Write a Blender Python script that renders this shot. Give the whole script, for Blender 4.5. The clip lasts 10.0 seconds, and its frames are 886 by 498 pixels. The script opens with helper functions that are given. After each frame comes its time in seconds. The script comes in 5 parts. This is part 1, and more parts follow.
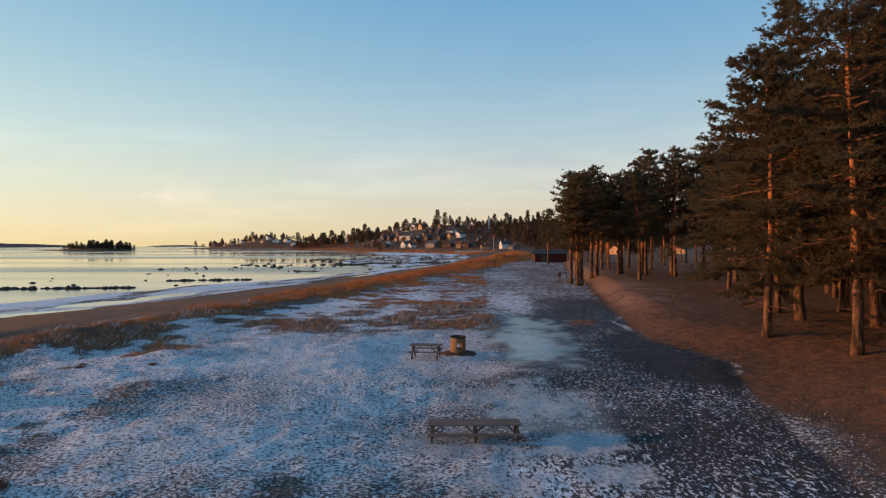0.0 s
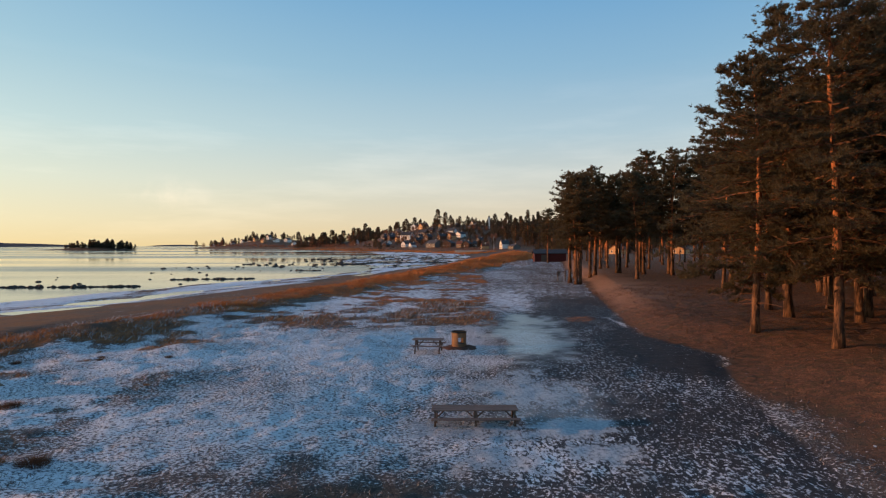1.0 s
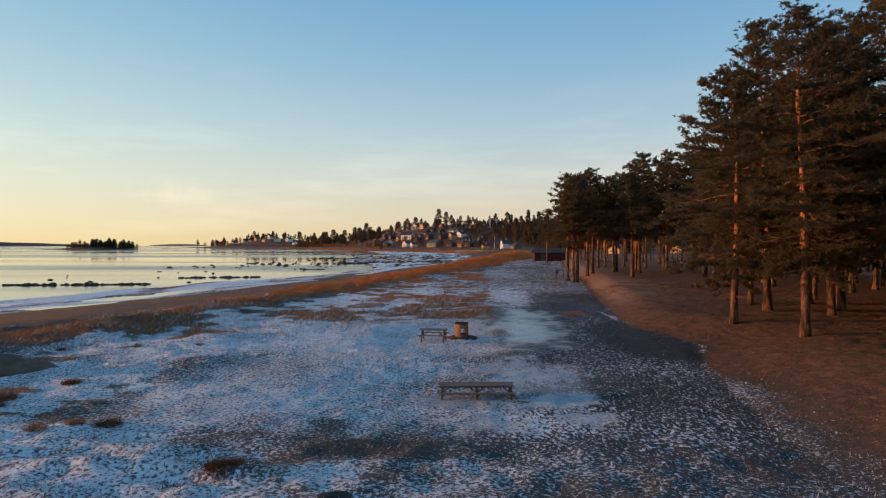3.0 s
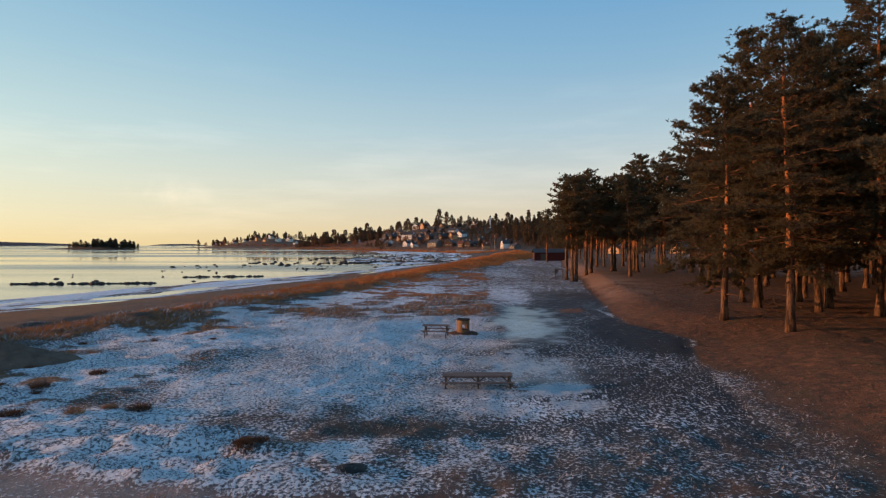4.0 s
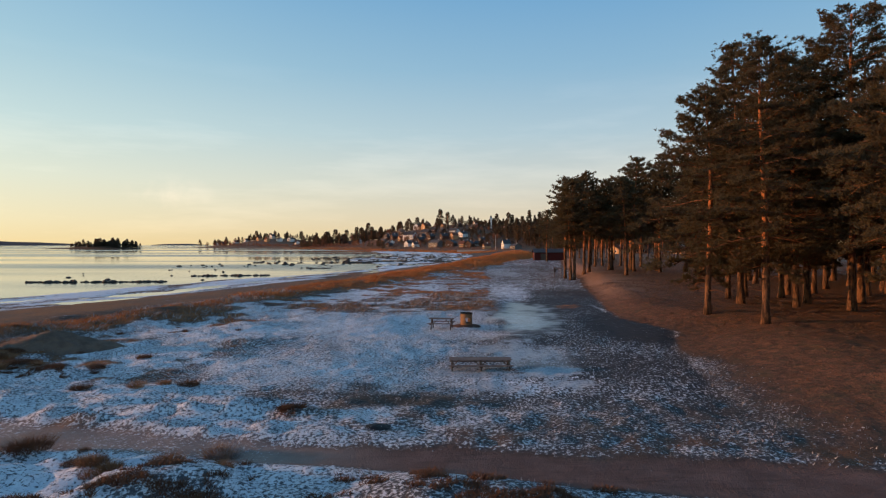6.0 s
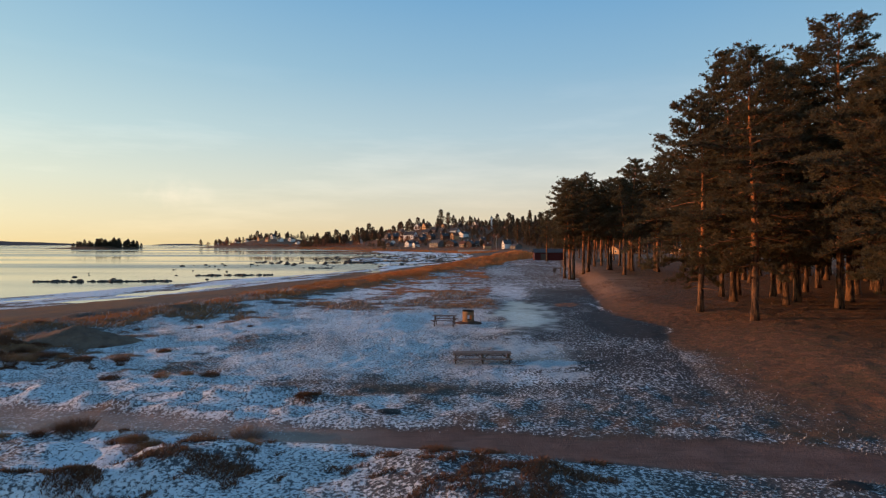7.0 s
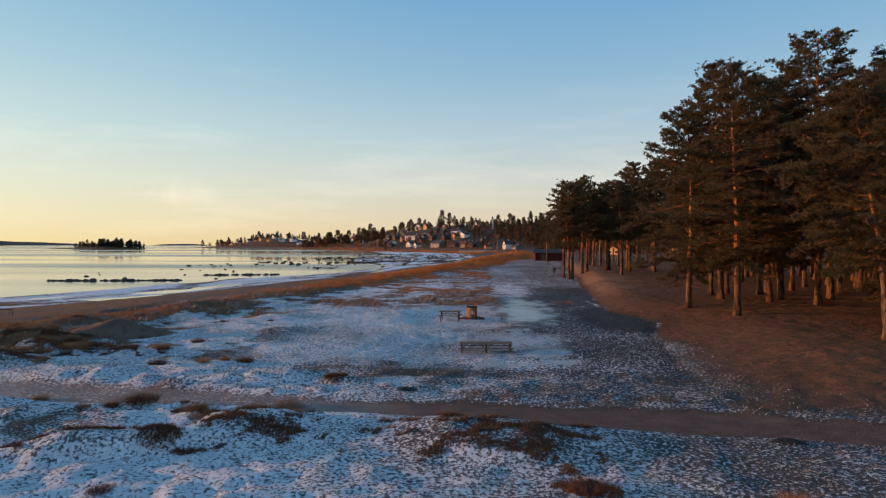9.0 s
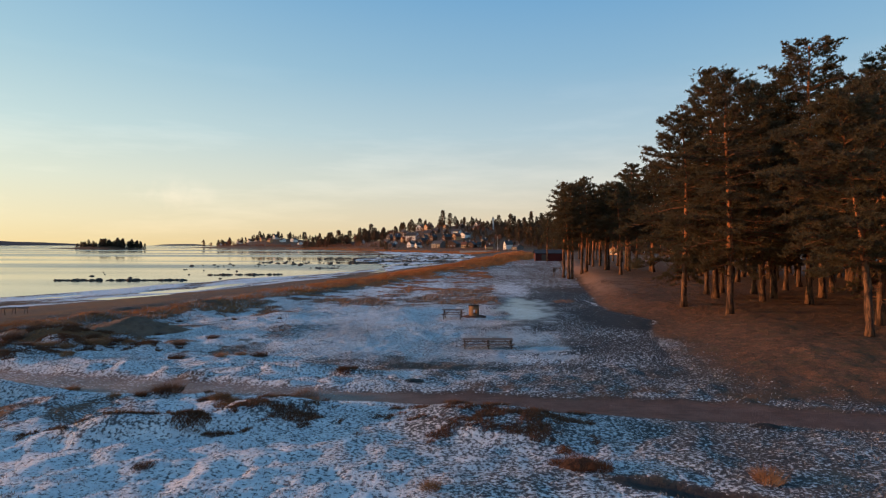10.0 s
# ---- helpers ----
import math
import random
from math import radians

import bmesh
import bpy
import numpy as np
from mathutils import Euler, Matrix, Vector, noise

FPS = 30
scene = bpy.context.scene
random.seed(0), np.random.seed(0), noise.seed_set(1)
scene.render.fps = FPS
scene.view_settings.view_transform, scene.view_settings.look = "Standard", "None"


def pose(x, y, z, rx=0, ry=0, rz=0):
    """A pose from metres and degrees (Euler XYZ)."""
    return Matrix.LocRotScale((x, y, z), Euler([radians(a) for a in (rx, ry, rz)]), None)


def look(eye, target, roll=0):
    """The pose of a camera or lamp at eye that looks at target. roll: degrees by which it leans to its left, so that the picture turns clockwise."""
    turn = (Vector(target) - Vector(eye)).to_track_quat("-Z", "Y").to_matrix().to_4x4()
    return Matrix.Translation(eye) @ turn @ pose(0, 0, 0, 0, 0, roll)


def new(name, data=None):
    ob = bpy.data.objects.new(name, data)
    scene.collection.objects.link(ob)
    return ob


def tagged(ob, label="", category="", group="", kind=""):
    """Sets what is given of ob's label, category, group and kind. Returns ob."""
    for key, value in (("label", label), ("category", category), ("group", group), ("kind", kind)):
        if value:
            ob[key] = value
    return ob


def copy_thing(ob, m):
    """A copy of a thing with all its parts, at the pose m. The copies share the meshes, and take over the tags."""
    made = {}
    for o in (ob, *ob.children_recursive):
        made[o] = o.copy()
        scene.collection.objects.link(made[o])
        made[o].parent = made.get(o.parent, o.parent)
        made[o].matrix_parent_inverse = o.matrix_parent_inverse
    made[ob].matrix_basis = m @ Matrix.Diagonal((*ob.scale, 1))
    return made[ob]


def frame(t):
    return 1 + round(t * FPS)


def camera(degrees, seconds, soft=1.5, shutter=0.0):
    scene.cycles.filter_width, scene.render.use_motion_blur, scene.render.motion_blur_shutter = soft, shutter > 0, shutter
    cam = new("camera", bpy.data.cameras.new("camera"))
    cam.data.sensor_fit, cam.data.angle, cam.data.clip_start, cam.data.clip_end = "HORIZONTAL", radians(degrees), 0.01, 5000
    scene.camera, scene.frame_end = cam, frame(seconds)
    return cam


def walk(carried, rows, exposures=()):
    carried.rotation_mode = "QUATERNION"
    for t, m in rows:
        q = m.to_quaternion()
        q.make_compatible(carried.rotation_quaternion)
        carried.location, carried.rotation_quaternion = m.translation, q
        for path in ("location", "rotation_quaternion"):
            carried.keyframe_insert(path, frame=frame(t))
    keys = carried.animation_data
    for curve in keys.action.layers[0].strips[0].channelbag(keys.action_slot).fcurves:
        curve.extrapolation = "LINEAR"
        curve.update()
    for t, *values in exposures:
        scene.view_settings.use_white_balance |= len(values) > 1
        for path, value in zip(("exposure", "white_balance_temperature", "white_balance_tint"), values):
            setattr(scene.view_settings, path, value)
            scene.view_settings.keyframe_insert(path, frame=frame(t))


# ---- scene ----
# ---------------------------------------------------------------- camera
cam = camera(73.7, 10.0, soft=1.2)
WALK = [
    (0.0, 0.000, 0.000, 5.900, 89.568, 0.239, 0.000),
    (1.0, -0.081, -1.464, 5.847, 89.547, 0.211, 0.030),
    (2.0, -0.177, -2.990, 5.801, 89.531, 0.183, 0.063),
    (2.5, -0.231, -3.772, 5.780, 89.525, 0.169, 0.079),
    (3.25, -0.318, -4.965, 5.753, 89.519, 0.147, 0.106),
    (4.0, -0.413, -6.177, 5.730, 89.515, 0.126, 0.133),
    (5.0, -0.552, -7.813, 5.707, 89.516, 0.097, 0.171),
    (5.5, -0.627, -8.635, 5.699, 89.518, 0.082, 0.191),
    (6.25, -0.745, -9.871, 5.691, 89.524, 0.060, 0.222),
    (7.0, -0.869, -11.104, 5.689, 89.533, 0.038, 0.254),
    (8.0, -1.045, -12.734, 5.694, 89.550, 0.007, 0.298),
    (9.0, -1.231, -14.337, 5.708, 89.573, -0.023, 0.345),
    (10.0, -1.425, -15.900, 5.733, 89.600, -0.054, 0.393),
]
walk(cam, [(r[0], pose(*r[1:])) for r in WALK], exposures=[(0.0, 0.0), (10.0, 0.0)])

# ---------------------------------------------------------------- sky and sun
SUN_UP, SUN_WAY = radians(5.8), Vector((-1.0, 0.06, math.tan(radians(5.8)))).normalized()
sky_world = bpy.data.worlds.new("sky")
scene.world = sky_world
sky_world.use_nodes = True
wn, wl = sky_world.node_tree.nodes, sky_world.node_tree.links
sky = wn.new("ShaderNodeTexSky")
sky.sky_type, sky.sun_disc = "NISHITA", False
sky.sun_elevation, sky.sun_rotation = SUN_UP, math.atan2(SUN_WAY.x, SUN_WAY.y)
sky.air_density, sky.dust_density, sky.ozone_density = 1.0, 0.6, 2.0


def sky_node(kind, operation="", **given):
    n = wn.new(kind)
    if operation:
        n.operation = operation
    for k, v in given.items():
        if isinstance(v, bpy.types.NodeSocket):
            wl.new(v, n.inputs[int(k[1:])])
        else:
            n.inputs[int(k[1:])].default_value = v
    return n


# a clear winter evening: cream at the horizon, deep blue overhead, paler and warmer towards the sun
way = sky_node("ShaderNodeTexCoord").outputs["Generated"]
height = sky_node("ShaderNodeSeparateXYZ", i0=way).outputs["Z"]
ramp = sky_node("ShaderNodeValToRGB", i0=height)
SKY_ROWS = [(0.0, (0.70, 0.51, 0.29)), (0.035, (0.69, 0.57, 0.41)), (0.10, (0.59, 0.60, 0.55)), (0.18, (0.42, 0.55, 0.62)), (0.28, (0.255, 0.445, 0.61)), (0.40, (0.145, 0.35, 0.59)), (0.7, (0.105, 0.26, 0.48)), (1.0, (0.095, 0.235, 0.43))]
for k, (at, c) in enumerate(SKY_ROWS):
    e = ramp.color_ramp.elements[k] if k < 2 else ramp.color_ramp.elements.new(at)
    e.position, e.color = at, (*c, 1)
toward = sky_node("ShaderNodeVectorMath", "DOT_PRODUCT", i0=way, i1=tuple(SUN_WAY)).outputs["Value"]
lobe = sky_node("ShaderNodeMapRange", i0=toward, i1=-0.25, i2=1.0, i3=0.0, i4=1.0).outputs[0]
lobe = sky_node("ShaderNodeMath", "POWER", i0=lobe, i1=1.6).outputs[0]
low = sky_node("ShaderNodeMapRange", i0=height, i1=0.0, i2=0.75, i3=1.0, i4=0.0).outputs[0]
lobe = sky_node("ShaderNodeMath", "MULTIPLY", i0=lobe, i1=low).outputs[0]
glow = sky_node("ShaderNodeVectorMath", "SCALE", i0=(0.27, 0.29, 0.11), i3=lobe)
# thin high cloud
streaks = sky_node("ShaderNodeMapping", i0=way, i3=(1.0, 1.0, 7.0))
cirrus = sky_node("ShaderNodeTexNoise", i0=streaks.outputs[0], i2=2.2, i3=5.0, i4=0.6).outputs[0]
cirrus = sky_node("ShaderNodeMapRange", i0=cirrus, i1=0.50, i2=0.78, i3=0.0, i4=0.20).outputs[0]
band = sky_node("ShaderNodeMapRange", i0=height, i1=0.30, i2=0.14, i3=0.0, i4=1.0).outputs[0]
cirrus = sky_node("ShaderNodeMath", "MULTIPLY", i0=cirrus, i1=band).outputs[0]
veil = sky_node("ShaderNodeVectorMath", "SCALE", i0=(0.75, 0.60, 0.48), i3=cirrus)
# one small ragged cloud low over the water
off = sky_node("ShaderNodeVectorMath", "SUBTRACT", i0=way, i1=(-0.421, 0.903, 0.078))
off = sky_node("ShaderNodeVectorMath", "MULTIPLY", i0=off.outputs[0], i1=(17.0, 17.0, 34.0))
near_by = sky_node("ShaderNodeVectorMath", "LENGTH", i0=off.outputs[0]).outputs["Value"]
near_by = sky_node("ShaderNodeMapRange", i0=near_by, i1=0.1, i2=1.15, i3=1.0, i4=0.0).outputs[0]
puff = sky_node("ShaderNodeTexNoise", i0=way, i2=22.0, i3=5.0, i4=0.6).outputs[0]
puff = sky_node("ShaderNodeMapRange", i0=puff, i1=0.38, i2=0.72, i3=0.0, i4=0.34).outputs[0]
puff = sky_node("ShaderNodeMath", "MULTIPLY", i0=puff, i1=near_by).outputs[0]
wisp = sky_node("ShaderNodeVectorMath", "SCALE", i0=(0.55, 0.34, 0.24), i3=puff)
real = sky_node("ShaderNodeVectorMath", "SCALE", i0=sky.outputs["Color"], i3=0.02)
both = sky_node("ShaderNodeVectorMath", "ADD", i0=ramp.outputs["Color"], i1=glow.outputs[0])
both = sky_node("ShaderNodeVectorMath", "ADD", i0=both.outputs[0], i1=veil.outputs[0])
both = sky_node("ShaderNodeVectorMath", "ADD", i0=both.outputs[0], i1=wisp.outputs[0])
both = sky_node("ShaderNodeVectorMath", "ADD", i0=both.outputs[0], i1=real.outputs[0])
wn["Background"].inputs["Strength"].default_value = 1.0
wl.new(both.outputs[0], wn["Background"].inputs["Color"])

sun = new("sun", bpy.data.lights.new("sun", "SUN"))
sun.data.energy, sun.data.angle, sun.data.color = 5.0, radians(0.6), (1.0, 0.44, 0.17)
sun.matrix_world = look(SUN_WAY * 50, (0, 0, 0))


# ---------------------------------------------------------------- material tools
class Shader:
    """A small hand for wiring node materials."""

    def __init__(self, name):
        self.mat = bpy.data.materials.new(name)
        self.mat.use_nodes = True
        self.tree = self.mat.node_tree
        self.bsdf = self.tree.nodes["Principled BSDF"]
        self.bsdf.inputs["Specular IOR Level"].default_value = 0.3
        self.spot = self.node("ShaderNodeTexCoord").outputs["Object"]
        self.world = self.node("ShaderNodeNewGeometry").outputs["Position"]

    def node(self, kind, **given):
        n = self.tree.nodes.new(kind)
        for key, value in given.items():
            n.inputs[key.replace("_", " ")].default_value = value
        return n

    def put(self, socket, value):
        if isinstance(value, bpy.types.NodeSocket):
            self.tree.links.new(value, socket)
        else:
            socket.default_value = (*value, 1.0) if isinstance(value, tuple) and len(value) == 3 and socket.type == "RGBA" else value

    def noise(self, scale, detail=4.0, rough=0.6, stretch=(1, 1, 1), turn=0.0, where=None):
        m = self.node("ShaderNodeMapping")
        m.inputs["Scale"].default_value = stretch
        m.inputs["Rotation"].default_value = (0, 0, turn)
        self.put(m.inputs["Vector"], where or self.spot)
        n = self.node("ShaderNodeTexNoise", Scale=scale, Detail=detail, Roughness=rough)
        self.put(n.inputs["Vector"], m.outputs["Vector"])
        return n.outputs["Fac"]

    def math(self, kind, a, b=0.0):
        n = self.node("ShaderNodeMath")
        n.operation = kind
        self.put(n.inputs[0], a)
        self.put(n.inputs[1], b)
        return n.outputs[0]

    def step(self, value, low, high):
        n = self.node("ShaderNodeMapRange")
        n.interpolation_type = "SMOOTHSTEP"
        for key, v in (("Value", value), ("From Min", low), ("From Max", high)):
            self.put(n.inputs[key], v)
        return n.outputs[0]

    def mix(self, fac, a, b):
        n = self.node("ShaderNodeMix")
        n.data_type = "RGBA"
        self.put(n.inputs["Factor"], fac)
        self.put(n.inputs[6], a)
        self.put(n.inputs[7], b)
        return n.outputs[2]

    def held(self, name):
        n = self.node("ShaderNodeAttribute")
        n.attribute_name = name
        return n.outputs["Fac"]

    def random(self):
        return self.node("ShaderNodeObjectInfo").outputs["Random"]

    def island(self):
        return self.node("ShaderNodeNewGeometry").outputs["Random Per Island"]

    def bump(self, height, strength=0.4, distance=0.02):
        n = self.node("ShaderNodeBump", Strength=strength, Distance=distance)
        self.put(n.inputs["Height"], height)
        self.put(self.bsdf.inputs["Normal"], n.outputs["Normal"])

    def finish(self, color, rough=0.85, metal=0.0):
        self.put(self.bsdf.inputs["Base Color"], color)
        self.put(self.bsdf.inputs["Roughness"], rough)
        self.put(self.bsdf.inputs["Metallic"], metal)
        return self.mat


def worn(name, a, b, scale=6.0, rough=0.8, bump=0.3, metal=0.0, stretch=(1, 1, 1), fine=60.0, distance=0.01):
    """A plain worn surface: two colours in patches, fine grain in colour and relief."""
    s = Shader(name)
    patch = s.step(s.noise(scale, 5, 0.65, stretch), 0.32, 0.7)
    grain = s.noise(fine, 3, 0.6, stretch)
    color = s.mix(patch, a, b)
    color = s.mix(s.math("MULTIPLY", s.step(grain, 0.45, 0.75), 0.45), color, tuple(0.55 * v for v in a))
    color = s.mix(s.math("MULTIPLY", s.random(), 0.25), color, tuple(0.7 * v for v in b))
    s.bump(s.math("ADD", grain, patch), bump, distance)
    return s.finish(color, rough, metal)


def make_ground():
    s = Shader("frosted_ground")
    big, mid = s.noise(0.35, 5, 0.6), s.noise(2.2, 5, 0.65)
    fine = s.noise(9.5, 3, 0.62, (0.95, 1.05, 1.0), -0.2)
    # short ragged flakes of frost that lie in old footprints and tracks
    streak = s.noise(5.2, 4, 0.66, (1.9, 0.85, 1.0), 0.30)
    grit = s.noise(26.0, 3, 0.7)
    turf = s.mix(s.step(fine, 0.35, 0.7), (0.026, 0.022, 0.022), (0.100, 0.076, 0.056))
    turf = s.mix(s.step(big, 0.5, 0.75), turf, (0.085, 0.070, 0.045))
    turf = s.mix(s.math("MULTIPLY", s.held("coarse"), s.step(s.noise(0.8, 5, 0.7), 0.40, 0.62)), turf, (0.170, 0.086, 0.048))
    needles = s.mix(s.step(mid, 0.35, 0.7), (0.125, 0.056, 0.030), (0.235, 0.105, 0.056))
    needles = s.mix(s.math("MULTIPLY", s.step(grit, 0.46, 0.60), 0.8), needles, (0.026, 0.015, 0.010))
    needles = s.mix(s.math("MULTIPLY", s.step(s.noise(0.9, 5, 0.7), 0.5, 0.66), 0.7), needles, (0.060, 0.048, 0.022))
    needles = s.mix(s.math("MULTIPLY", s.step(s.noise(11.0, 4, 0.75, (1, 2.0, 1), 1.2), 0.55, 0.66), 0.7), needles, (0.21, 0.115, 0.058))
    needles = s.mix(s.math("MULTIPLY", s.step(s.noise(3.2, 5, 0.78), 0.50, 0.60), 0.75), needles, (0.044, 0.036, 0.019))
    needles = s.mix(s.math("MULTIPLY", s.step(s.noise(7.0, 4, 0.7, (1.6, 0.9, 1), 0.4), 0.56, 0.64), 0.5), needles, (0.22, 0.120, 0.062))
    sand = s.mix(s.step(mid, 0.3, 0.7), (0.120, 0.070, 0.046), (0.070, 0.044, 0.032))
    # pale warm earth: the low sun's glow on the bank is in this colour
    sunlit_pale_earth = s.mix(s.step(mid, 0.3, 0.7), (0.22, 0.115, 0.068), (0.31, 0.17, 0.105))
    dirt = s.mix(s.step(s.noise(1.2, 5, 0.7), 0.35, 0.7), (0.105, 0.062, 0.052), (0.150, 0.094, 0.080))
    dirt = s.mix(s.math("MULTIPLY", s.step(s.noise(3.5, 4, 0.7, (0.25, 1.6, 1), 0.08), 0.5, 0.68), 0.6), dirt, (0.060, 0.038, 0.033))
    # near-black wet ground; the dark reflection of the pines is in this colour
    dark = s.mix(s.step(mid, 0.3, 0.7), (0.014, 0.013, 0.016), (0.034, 0.030, 0.032))
    color = s.mix(s.held("soil"), turf, needles)
    color = s.mix(s.held("sand"), color, sand)
    color = s.mix(s.held("path"), color, dirt)
    color = s.mix(s.held("sunlit_pale_earth"), color, sunlit_pale_earth)
    wet_dark = s.held("dark")
    color = s.mix(wet_dark, color, dark)
    straw = s.mix(s.step(fine, 0.35, 0.65), (0.24, 0.100, 0.034), (0.085, 0.040, 0.020))
    color = s.mix(s.held("straw"), color, straw)
    # a thin film of rime greys the grass; thicker flakes lie over it
    share, ice = s.held("frost"), s.held("ice")
    film = s.math("MULTIPLY", s.math("MULTIPLY", s.step(share, 0.15, 0.72), 0.72), s.math("SUBTRACT", 1.0, s.math("MULTIPLY", wet_dark, 0.75)))
    thin = s.mix(s.step(fine, 0.35, 0.65), (0.095, 0.103, 0.120), (0.190, 0.203, 0.230))
    thick = s.mix(s.step(fine, 0.32, 0.62), (0.120, 0.132, 0.155), (0.400, 0.428, 0.475))
    color = s.mix(film, color, s.mix(s.step(share, 0.47, 0.62), thin, thick))
    sheet = s.mix(s.step(s.noise(0.8, 5, 0.65), 0.35, 0.7), (0.150, 0.162, 0.174), (0.270, 0.286, 0.300))
    color = s.mix(s.math("MULTIPLY", ice, 0.85), color, sheet)
    field = s.math("ADD", s.math("MULTIPLY", fine, 0.50), s.math("MULTIPLY", streak, 0.20))
    field = s.math("ADD", field, s.math("MULTIPLY", mid, 0.10))
    field = s.math("ADD", field, s.math("MULTIPLY", grit, 0.20))
    smear = s.math("ADD", s.math("MULTIPLY", streak, 0.66), s.math("ADD", s.math("MULTIPLY", fine, 0.20), s.math("MULTIPLY", grit, 0.14)))
    # up the field the grass stands in coarser tufts
    coarse = s.held("coarse")
    tufts = s.math("ADD", s.math("MULTIPLY", s.noise(1.5, 5, 0.72), 0.75), s.math("MULTIPLY", fine, 0.25))
    field = s.math("ADD", s.math("MULTIPLY", tufts, coarse), s.math("MULTIPLY", field, s.math("SUBTRACT", 1.0, coarse)))
    flaky = s.math("MULTIPLY", s.math("MAXIMUM", wet_dark, s.held("soil")), 0.9)
    field = s.math("ADD", s.math("MULTIPLY", smear, flaky), s.math("MULTIPLY", field, s.math("SUBTRACT", 1.0, flaky)))
    level = s.math("ADD", s.math("MULTIPLY", share, -0.30), 0.660)
    crisp = s.math("ADD", 0.022, s.math("MULTIPLY", s.math("SUBTRACT", 1.0, flaky), 0.016))
    rime = s.step(s.math("SUBTRACT", field, level), s.math("MULTIPLY", crisp, -0.8), crisp)
    white = s.mix(s.step(mid, 0.3, 0.7), (0.76, 0.79, 0.83), (0.60, 0.63, 0.68))
    color = s.mix(rime, color, white)
    # rime ice, and sky sheen put into the colour: milky, torn into ragged holes
    torn = s.math("ADD", s.math("MULTIPLY", streak, 0.6), s.math("MULTIPLY", s.noise(2.6, 5, 0.7), 0.4))
    milk = s.math("MULTIPLY", s.step(s.held("glaze_and_sheen"), 0.02, 0.25), s.math("MULTIPLY", s.step(s.math("ADD", torn, s.math("MULTIPLY", s.held("glaze_and_sheen"), 0.24)), 0.54, 0.66), 0.82))
    color = s.mix(milk, color, s.mix(s.step(s.noise(6.0, 4, 0.7), 0.35, 0.65), (0.270, 0.325, 0.375), (0.430, 0.490, 0.540)))
    # ice lies smooth and glossy, grass and flakes stand rough
    slick = s.math("MULTIPLY", ice, s.math("SUBTRACT", 1.0, s.math("MULTIPLY", rime, 0.8)))
    relief = s.math("ADD", s.math("MULTIPLY", fine, s.math("SUBTRACT", 1.0, s.math("MULTIPLY", milk, 0.7))), s.math("ADD", s.math("MULTIPLY", grit, 0.5), s.math("MULTIPLY", rime, 0.3)))
    s.bump(s.math("MULTIPLY", relief, s.math("SUBTRACT", 1.0, s.math("MULTIPLY", s.math("MAXIMUM", slick, s.math("MULTIPLY", wet_dark, 0.6)), 0.93))), 1.0, 0.060)
    gloss = s.math("SUBTRACT", 0.85, s.math("MAXIMUM", s.math("MULTIPLY", slick, 0.56), s.math("MULTIPLY", wet_dark, 0.14)))
    s.put(s.bsdf.inputs["Specular IOR Level"], s.math("ADD", 0.25, s.math("MULTIPLY", slick, 0.65)))
    return s.finish(color, gloss)


def make_water():
    s = Shader("calm_sea")
    s.put(s.bsdf.inputs["IOR"], 1.33)
    s.bsdf.inputs["Specular IOR Level"].default_value = 0.5
    s.bump(s.noise(0.7, 4, 0.6, (1, 0.5, 1)), 0.05, 0.05)
    return s.finish((0.010, 0.016, 0.020), s.math("ADD", s.math("MULTIPLY", s.step(s.noise(0.006, 3, 0.6, (0.25, 1.6, 1)), 0.42, 0.60), 0.20), 0.05))


def make_needles(name, a, b, c):
    s = Shader(name)
    color = s.mix(s.island(), a, b)
    color = s.mix(s.step(s.noise(0.5, 3), 0.5, 0.75), color, c)
    color = s.mix(s.math("MULTIPLY", s.random(), 0.5), color, a)
    s.bsdf.inputs["Specular IOR Level"].default_value = 0.15
    # thin needles let some light through
    thin, both = s.node("ShaderNodeBsdfTranslucent"), s.node("ShaderNodeMixShader", Fac=0.5)
    s.put(thin.inputs["Color"], color)
    s.put(both.inputs[1], s.bsdf.outputs[0])
    s.put(both.inputs[2], thin.outputs[0])
    s.put(s.tree.nodes["Material Output"].inputs["Surface"], both.outputs[0])
    return s.finish(color, 0.7)


def make_bark():
    """Grey-brown plates low on the stem, thin orange bark higher up."""
    s = Shader("pine_bark")
    plates = s.noise(5.0, 4, 0.7, (1, 1, 0.22))
    high = s.node("ShaderNodeSeparateXYZ")
    s.put(high.inputs[0], s.spot)
    flake = s.math("ADD", high.outputs["Z"], s.math("MULTIPLY", s.noise(0.7, 3), 5.0))
    old = s.mix(s.step(plates, 0.4, 0.62), (0.034, 0.019, 0.013), (0.175, 0.090, 0.050))
    young = s.mix(s.step(plates, 0.35, 0.65), (0.24, 0.090, 0.036), (0.42, 0.165, 0.070))
    s.bump(plates, 1.0, 0.06)
    return s.finish(s.mix(s.step(flake, 5.5, 8.5), old, young), 0.9)


def make_blades(name, a, b, tip):
    s = Shader(name)
    return s.finish(s.mix(s.step(s.noise(0.6, 3), 0.45, 0.7), s.mix(s.island(), a, b), tip), 0.8)


GROUND, WATER, BARK = make_ground(), make_water(), make_bark()
PINE = make_needles("pine_needles", (0.090, 0.077, 0.044), (0.138, 0.104, 0.058), (0.132, 0.090, 0.055))
FAR_PINE = make_needles("far_needles", (0.095, 0.078, 0.054), (0.150, 0.104, 0.068), (0.120, 0.088, 0.062))
BARE_TWIGS = make_needles("bare_twigs", (0.20, 0.105, 0.070), (0.30, 0.155, 0.098), (0.16, 0.088, 0.064))
